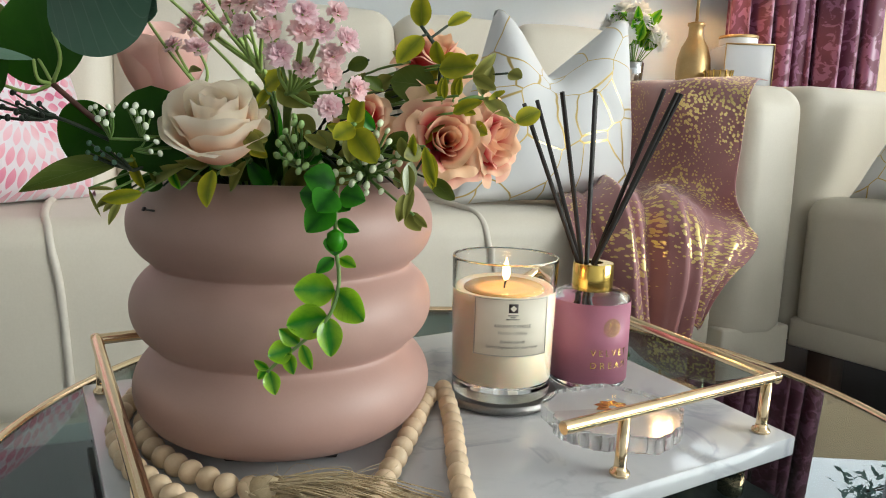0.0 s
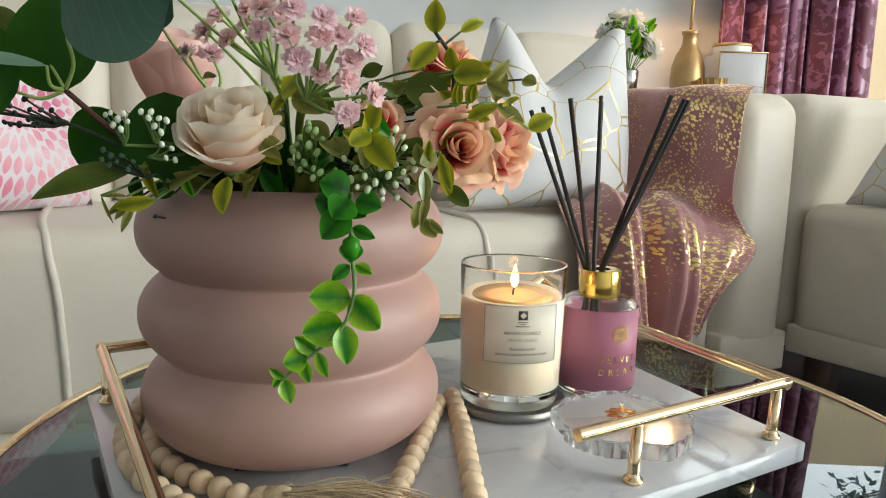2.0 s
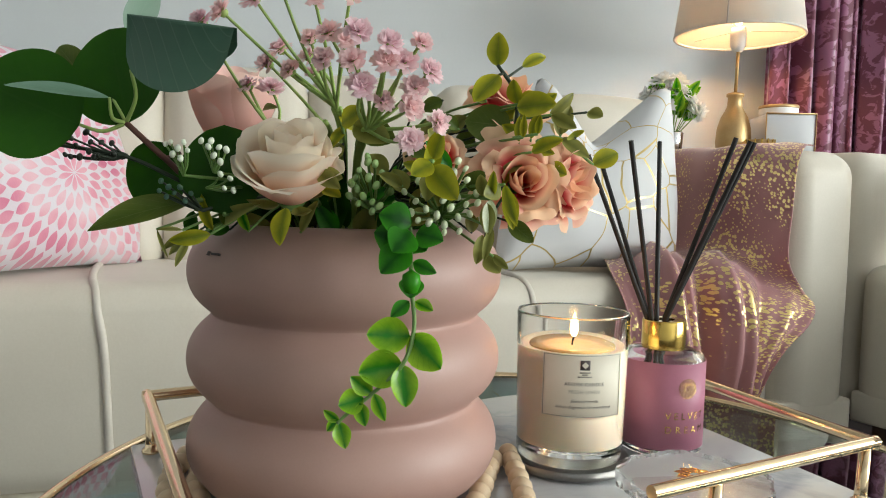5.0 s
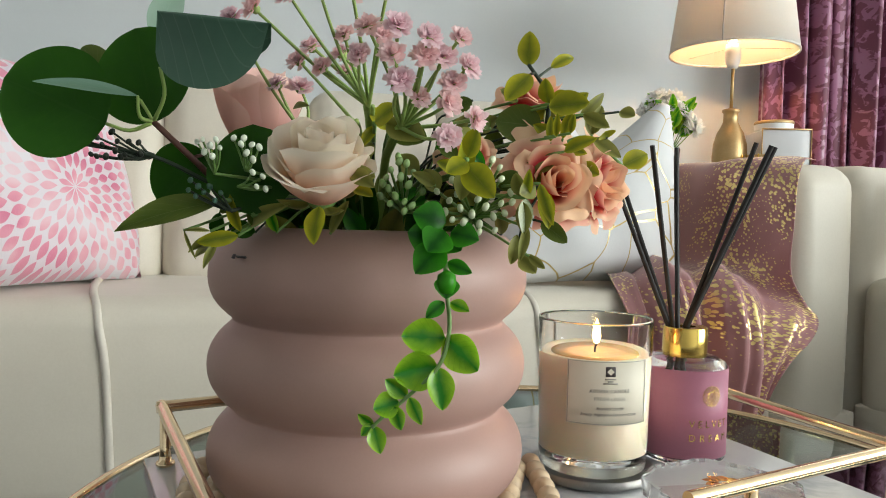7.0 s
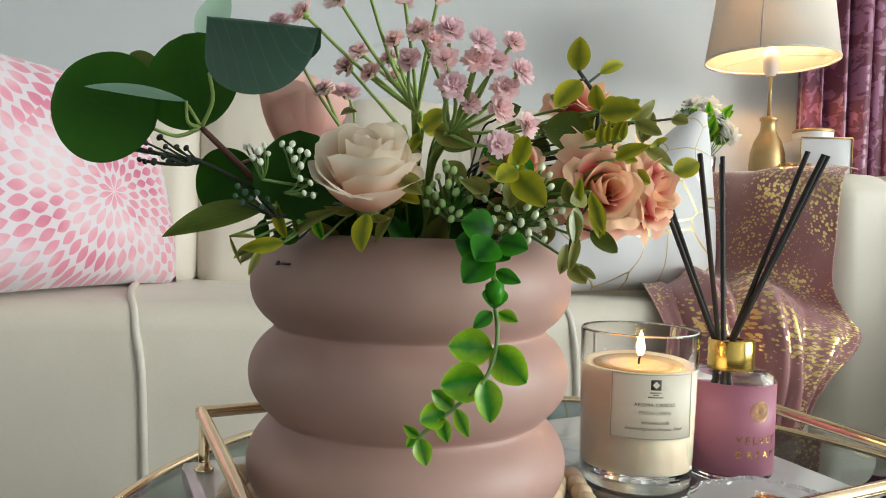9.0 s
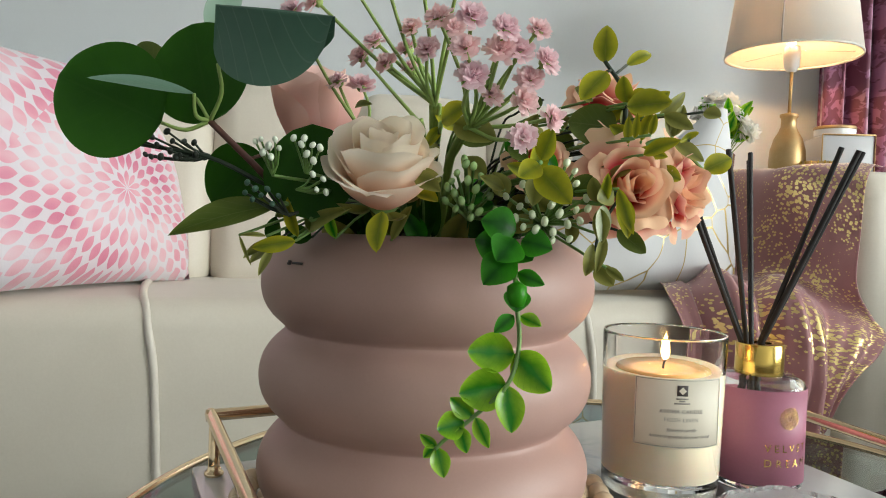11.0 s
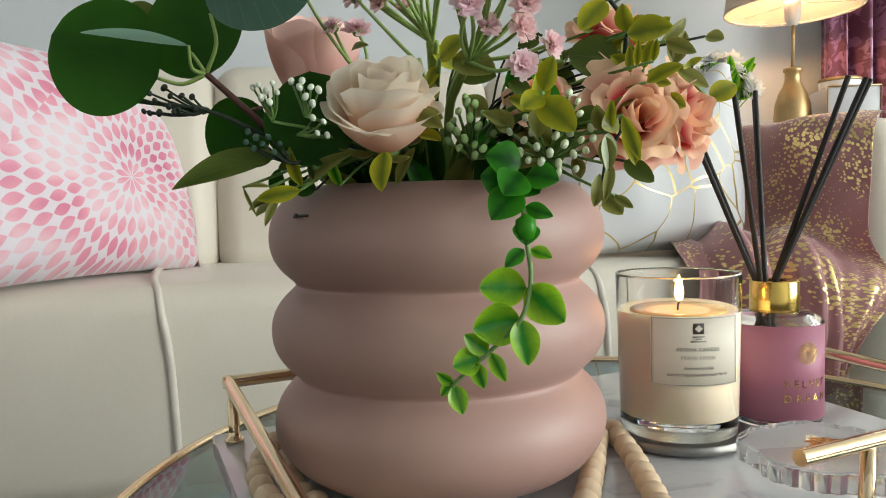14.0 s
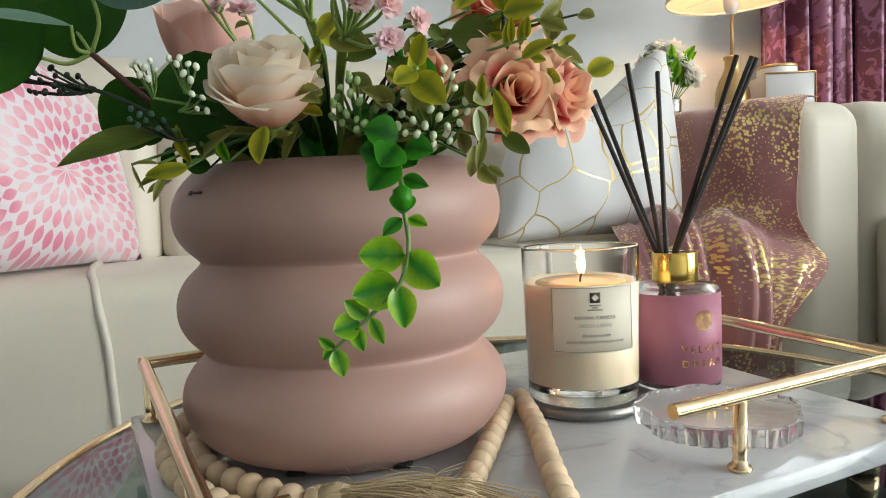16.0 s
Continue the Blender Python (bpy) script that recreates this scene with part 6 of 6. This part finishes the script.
def build_candle():
    zt = tray_z(*CANDLE)
    coaster = lathe([(0.0, 0.0), (0.0475, 0.0), (0.0485, 0.0012), (0.0485, 0.0052), (0.0475, 0.0064), (0.0, 0.0064)], 64, (CANDLE[0], CANDLE[1] + 0.002, zt + 0.0005))
    tagged(part("coaster", coaster, "slate", sharp=40), "round brushed grey coaster under the candle", "coaster")
    z = zt + 0.0070
    c = (CANDLE[0], CANDLE[1], z)
    root = thing("scented_candle", "lit cream scented candle in a clear glass tumbler", "candle", place=c)
    H = 0.5045 - z
    outer = [(0.0, 0.0090), (0.0412, 0.0090), (0.0436, H - 0.002), (0.0432, H), (0.0422, H), (0.0419, H - 0.002), (0.0398, 0.0155), (0.038, 0.0128), (0.0, 0.0120)]
    part("glass_base", lathe([(0.0, 0.0), (0.0385, 0.0), (0.0405, 0.0016), (0.0410, 0.006), (0.0412, 0.0088), (0.0, 0.0088)], 96, c), "cast_glass", root, "thick clear glass base").visible_shadow = False
    part("glass", lathe(outer, 96, c), "tumbler", root, "clear glass tumbler").visible_shadow = False
    top = 0.4775 - z
    wax = [(0.0, 0.0124), (0.0376, 0.0132), (0.0404, 0.0150), (0.0427 - 0.0007 + 0.0003, top), (0.0412, top + 0.0006), (0.036, top - 0.0008), (0.012, top - 0.0016), (0.0, top - 0.0018)]
    part("wax", lathe(wax, 72, c), "wax", root, "cream wax")
    # melted pool; its amber paints in the glow round the flame
    pool = [(0.0, top - 0.0012), (0.020, top - 0.0009), (0.0335, top - 0.0002), (0.0335, top - 0.0012), (0.0, top - 0.0016)]
    part("flame_tinted_wax", lathe(pool, 56, c), "flame_tinted_wax", root, "pool of melted wax tinted orange with the flame's glow")
    wick = spline([(c[0], c[1], 0.4755), (c[0] + 0.0004, c[1], 0.480), (c[0] + 0.0022, c[1] - 0.001, 0.4845)], 4)
    part("wick", tube_into(bmesh.new(), wick, 0.0008, sides=7), "reed", root, "burnt black wick")
    flame = lathe([(0.0, 0.0), (0.0022, 0.002), (0.0034, 0.006), (0.0030, 0.010), (0.0016, 0.016), (0.0006, 0.020), (0.0, 0.0215)], 18, (c[0] + 0.0012, c[1], 0.4815))
    fl = part("flame", flame, "flame", root, "small yellow flame")
    fl.visible_shadow = False
    a = radians(-84)
    ra = 0.0434
    half = 0.73
    z0, z1 = 0.4315, 0.4780
    part("label", wrap(ra + 0.0003, a - half, a + half, z0, z1, c), "paper", root, "cream paper label")
    rim_r = ra + 0.0006
    for (b0, b1, y0, y1) in ((a - half * 0.97, a + half * 0.97, z0 + 0.0006, z0 + 0.0009), (a - half * 0.97, a + half * 0.97, z1 - 0.0009, z1 - 0.0006), (a - half * 0.97, a - half * 0.955, z0 + 0.0006, z1 - 0.0006), (a + half * 0.955, a + half * 0.97, z0 + 0.0006, z1 - 0.0006)):
        part("border_line", wrap(rim_r, b0, b1, y0, y1, c, 12, 0.0001), "grey_ink", root)
    part("emblem", wrap(rim_r, a - 0.083, a + 0.083, 0.4668, 0.4740, c, 4, 0.0001), "ink", root, "dark square emblem")
    bm = bmesh.new()
    vs = [bm.verts.new((c[0] + (rim_r + 0.0003) * math.cos(a + dx), c[1] + (rim_r + 0.0003) * math.sin(a + dx), 0.4704 + dz)) for dx, dz in ((-0.060, 0), (0, -0.0026), (0.060, 0), (0, 0.0026))]
    bm.faces.new(vs)
    part("emblem_diamond", bm, "paper", root, smooth=False)
    for zz, w in ((0.4650, 0.008), (0.4634, 0.004), (0.4618, 0.0105)):
        part("print_bar", wrap(rim_r, a - w / 2 / ra, a + w / 2 / ra, zz - 0.0005, zz + 0.0005, c, 4, 0.0001), "grey_ink", root)
    bent_text("AROMA CANDLE", 0.0036, c, rim_r + 0.0002, a, 0.4562, "ink", root)
    bent_text("FRESH LINEN", 0.0037, c, rim_r + 0.0002, a, 0.4506, "grey_ink", root)
    bent_text("Scented candle", 0.0034, c, rim_r + 0.0002, a, 0.4438, "ink", root, spacing=1.0, slant=0.45)
    bent_text("luxury fragrance for your home", 0.0033, c, rim_r + 0.0002, a, 0.4394, "ink", root, spacing=1.0, slant=0.45)


BOTTLE = (0.1450, 0.632)


def build_diffuser():
    z = tray_z(*BOTTLE) + 0.0005
    c = (BOTTLE[0], BOTTLE[1], z)
    root = thing("reed_diffuser", "mauve labelled glass reed diffuser with gold collar and black reeds", "diffuser", place=c)
    top = 0.470 - z
    prof = [(0.0, 0.0), (0.030, 0.0), (0.0335, 0.0025), (0.0340, 0.006), (0.0340, top - 0.010), (0.0325, top - 0.004), (0.026, top - 0.0005), (0.0165, top), (0.0135, top + 0.002), (0.0135, top + 0.010), (0.012, top + 0.010), (0.012, top), (0.024, top - 0.004), (0.0305, top - 0.008), (0.0315, top - 0.012), (0.0315, 0.012), (0.029, 0.0085), (0.0, 0.0080)]
    part("bottle", lathe(prof, 80, c), "clear", root, "clear glass bottle").visible_shadow = False
    part("liquid", lathe([(0.0, 0.0083), (0.0288, 0.0088), (0.0312, 0.0124), (0.0312, top - 0.018), (0.0, top - 0.018)], 48, c), "mauve", root, "mauve fragrance oil")
    part("label", lathe([(0.0342, 0.0075), (0.0346, 0.0075), (0.0346, top - 0.0075), (0.0342, top - 0.0075)], 96, c, closed=True), "mauve", root, "mauve card label")
    col = [(0.0175, 0.4695 - z), (0.0178, 0.471 - z), (0.0178, 0.4925 - z), (0.0172, 0.4935 - z), (0.0085, 0.4935 - z), (0.0085, 0.473 - z)]
    part("collar", lathe(col, 64, c), "gold_collar", root, "shiny gold collar", sharp=40)
    tips = [(0.078, 0.640, 0.629), (0.096, 0.700, 0.634), (0.103, 0.590, 0.637), (0.147, 0.684, 0.645), (0.151, 0.700, 0.640), (0.190, 0.613, 0.643), (0.197, 0.601, 0.6395), (0.2015, 0.605, 0.639)]
    for k, tip in enumerate(tips):
        tip = Vector(tip)
        mouth = Vector((BOTTLE[0] - 0.006, BOTTLE[1], 0.4935)) + Vector(((tip.x - BOTTLE[0]) * 0.12, (tip.y - BOTTLE[1]) * 0.06, 0))
        d = (tip - mouth).normalized()
        part("reed", tube([mouth - d * 0.06, tip], 0.0020, sides=10), "reed", root, sharp=50)
    a = radians(-68)
    r = 0.0349
    for k in range(12):
        t = 2 * math.pi * k / 12
        ring = []
        for j in range(9):
            s = 2 * math.pi * j / 8
            dx, dz = 0.0054 * math.cos(t) + 0.0026 * math.cos(s), 0.0054 * math.sin(t) + 0.0026 * math.sin(s)
            ring.append(Vector((c[0] + r * math.cos(a + dx / r), c[1] + r * math.sin(a + dx / r), 0.4430 + dz)))
        part("emblem_ring", tube_into(bmesh.new(), ring, 0.00022, sides=5), "gold_collar", root)
    bent_text("V", 0.0075, c, r, a, 0.4430, "gold_collar", root)
    bent_text("VELVET", 0.0080, c, r, a, 0.4205, "gold_collar", root, spacing=1.5)
    bent_text("DREAM", 0.0080, c, r, a, 0.4095, "gold_collar", root, spacing=1.65)


def build_crystal_coaster():
    cx, cy = 0.149, 0.541
    z = tray_z(cx, cy) + 0.0005
    root = thing("coaster", "clear wavy edged resin coaster with a gold medallion", "coaster", place=(cx, cy, z))
    bm = bmesh.new()
    n = 240
    rings = []
    for r_off, h in ((-0.0010, 0.0), (0.0, 0.001), (0.0004, 0.0120), (-0.0008, 0.0132)):
        ring = []
        for k in range(n):
            t = 2 * math.pi * k / n
            r = 0.0525 + 0.0022 * math.sin(5 * t + 0.6) + 0.0013 * math.sin(9 * t) + 0.0016 * abs(math.sin(15 * t + 1.5 * math.sin(3 * t))) + r_off
            ring.append(bm.verts.new((cx + r * math.cos(t), cy + r * math.sin(t), z + h)))
        rings.append(ring)
    for a, b in zip(rings, rings[1:]):
        for k in range(n):
            bm.faces.new((a[k], a[(k + 1) % n], b[(k + 1) % n], b[k]))
    bm.faces.new(rings[0][::-1])
    bm.faces.new(rings[-1])
    part("disc", bm, "crystal", root, "clear resin disc", sharp=40).visible_shadow = False
    for k in range(9):
        t = 2 * math.pi * k / 9
        part("medallion_petal", leaf_bm((cx + 0.003 * math.cos(t), cy + 0.003 * math.sin(t), z + 0.0139), (cx + 0.015 * math.cos(t), cy + 0.015 * math.sin(t), z + 0.0139), 0.008, (0, 0, 1), 0.05, 0.05, 0.5, 5), "gold_collar", root, "gold foil petal")


def build_beads():
    root = thing("bead_garland", "garland of pale wooden beads with a jute tassel round the planter", "garland", place=(-0.1, 0.42, 0.385))
    r = 0.0077
    bm = bmesh.new()
    bmesh.ops.create_uvsphere(bm, u_segments=20, v_segments=14, radius=r)
    me = mesh_of("bead", bm, "wood_bead")
    bpy.context.view_layer.update()
    runs = [
        [(-0.100, 0.414), (-0.115, 0.416), (-0.130, 0.424), (-0.148, 0.434), (-0.165, 0.447), (-0.181, 0.463), (-0.194, 0.483), (-0.203, 0.510), (-0.207, 0.54), (-0.2125, 0.553)],
        [(-0.225, 0.542), (-0.2215, 0.51), (-0.213, 0.482), (-0.199, 0.457), (-0.182, 0.435), (-0.163, 0.418), (-0.143, 0.402), (-0.122, 0.386), (-0.10, 0.372), (-0.075, 0.360)],
        [(-0.022, 0.398), (-0.020, 0.42), (-0.016, 0.448), (-0.010, 0.480), (-0.004, 0.515), (0.0005, 0.545), (0.0055, 0.571)],
        [(0.016, 0.580), (0.0195, 0.556), (0.0235, 0.52), (0.0255, 0.487), (0.0275, 0.45), (0.030, 0.42), (0.033, 0.39), (0.035, 0.36)],
    ]
    rnd = random.Random(9)
    for run in runs:
        line = spline([(x, y, tray_z(x, y) + r) for x, y in run], 24)
        at, last = 0.0, line[0]
        share("bead", me, root, Matrix.Translation(last) @ pose(0, 0, 0, rnd.uniform(0, 360), rnd.uniform(0, 360), 0))
        for q in line[1:]:
            if (q - last).length >= 2 * r * 0.965:
                share("bead", me, root, Matrix.Translation(q) @ pose(0, 0, 0, rnd.uniform(0, 360), rnd.uniform(0, 360), 0))
                last = q
        part("cord", tube_into(bmesh.new(), line, 0.0012, sides=6), "jute", root)
    knot = lathe([(0.0, -0.010), (0.006, -0.008), (0.0085, 0.0), (0.0065, 0.008), (0.0, 0.011)], 16)
    for v in knot.verts:
        v.co += 0.0010 * Vector((noise.noise(v.co * 400), noise.noise(v.co * 400 + Vector((5, 0, 0))), noise.noise(v.co * 400 + Vector((0, 5, 0)))))
    bmesh.ops.transform(knot, matrix=pose(-0.090, 0.411, tray_z(-0.09, 0.41) + 0.0095, 0, 90, -6), verts=knot.verts)
    tassel = part("tassel", knot, "jute", root, "frayed jute tassel")
    strands = bmesh.new()
    for k in range(150):
        a0 = Vector((-0.086, 0.411, tray_z(-0.086, 0.411) + 0.010)) + Vector((0, rnd.uniform(-0.006, 0.006), rnd.uniform(-0.005, 0.006)))
        spread = rnd.uniform(-1, 1)
        end = Vector((rnd.uniform(-0.015, 0.020), 0.394 + spread * 0.026, 0))
        end.z = tray_z(end.x, end.y) + rnd.uniform(0.001, 0.008)
        mid = a0.lerp(end, 0.5) + Vector((0, spread * 0.006, rnd.uniform(0.004, 0.010)))
        tube_into(strands, spline([a0, mid, end], 5), 0.00055, 0.0004, 4)
    for k in range(40):
        a0 = Vector((-0.09 + rnd.uniform(-0.008, 0.06), 0.408 + rnd.uniform(-0.015, 0.008), tray_z(-0.07, 0.40) + 0.014))
        mid = a0 + Vector((rnd.uniform(-0.01, 0.015), rnd.uniform(-0.01, 0.01), rnd.uniform(0.002, 0.010)))
        end = mid + Vector((rnd.uniform(-0.012, 0.018), rnd.uniform(-0.012, 0.012), rnd.uniform(-0.008, 0.006)))
        tube_into(strands, spline([a0, mid, end], 4), 0.0002, 0.00015, 3)
    tagged(part("strand", strands, "jute", tassel), kind="stuff")


M["dark_teal"] = surface("dark_teal_lacquer", (0.012, 0.035, 0.036), (0.018, 0.045, 0.046), 0.25, scale=8, fine=200, relief=0.03)
build_table()
build_tray()
build_planter()
build_candle()
build_diffuser()
build_crystal_coaster()
build_beads()
build_eucalyptus()
build_sprigs()
build_blooms()
build_leaf_sprigs()
build_vine()
build_filler()
build_flowers()
build_console()
build_lamp()
build_boxes()


def build_vase_flowers():
    c = (0.572, 2.33)
    root = thing("flower_vase", "silver footed vase behind the pillow", "vase", place=(c[0], c[1], TOPZ))
    part("body", lathe([(0.0, 0.0), (0.035, 0.0), (0.036, 0.006), (0.012, 0.02), (0.012, 0.04), (0.030, 0.06), (0.034, 0.12), (0.030, 0.125), (0.0, 0.08)], 32, (c[0], c[1], TOPZ)), "steel", root)
    rnd = random.Random(31)
    bunch = thing("flower_bunch", "bunch of white blooms with green leaves in the silver vase", "flower", place=(c[0], c[1], TOPZ + 0.11))
    meshes = [mesh_of("bloom", bloom_bm(0.030, 40 + s), "petal_snow") for s in range(3)]
    bpy.context.view_layer.update()
    for k in range(22):
        a, e = rnd.uniform(0, 2 * math.pi), rnd.uniform(-0.2, 1.3)
        d = Vector((math.cos(a) * math.cos(e) * 1.15, math.sin(a) * math.cos(e) * 0.8, math.sin(e)))
        q = Vector((c[0] - 0.015, c[1], 0.900)) + d * rnd.uniform(0.055, 0.092)
        share("bloom", meshes[k % 3], bunch, Matrix.Translation(q) @ d.to_track_quat("Z", "Y").to_matrix().to_4x4())
        part("stalk", tube([(c[0], c[1], TOPZ + 0.10), q], 0.0016, sides=5), "stem", bunch)
    for k in range(44):
        a = rnd.uniform(0, 2 * math.pi)
        b = Vector((c[0] + 0.03 * math.cos(a), c[1] + 0.03 * math.sin(a), 0.86 + rnd.uniform(0, 0.09)))
        part("leaf", leaf_bm(b, b + Vector((0.05 * math.cos(a), 0.04 * math.sin(a), rnd.uniform(0.01, 0.06))), 0.030, (0, -1, 0.5), 0.1, 0.1, 0.3), "leaf_vine", bunch)


build_vase_flowers()
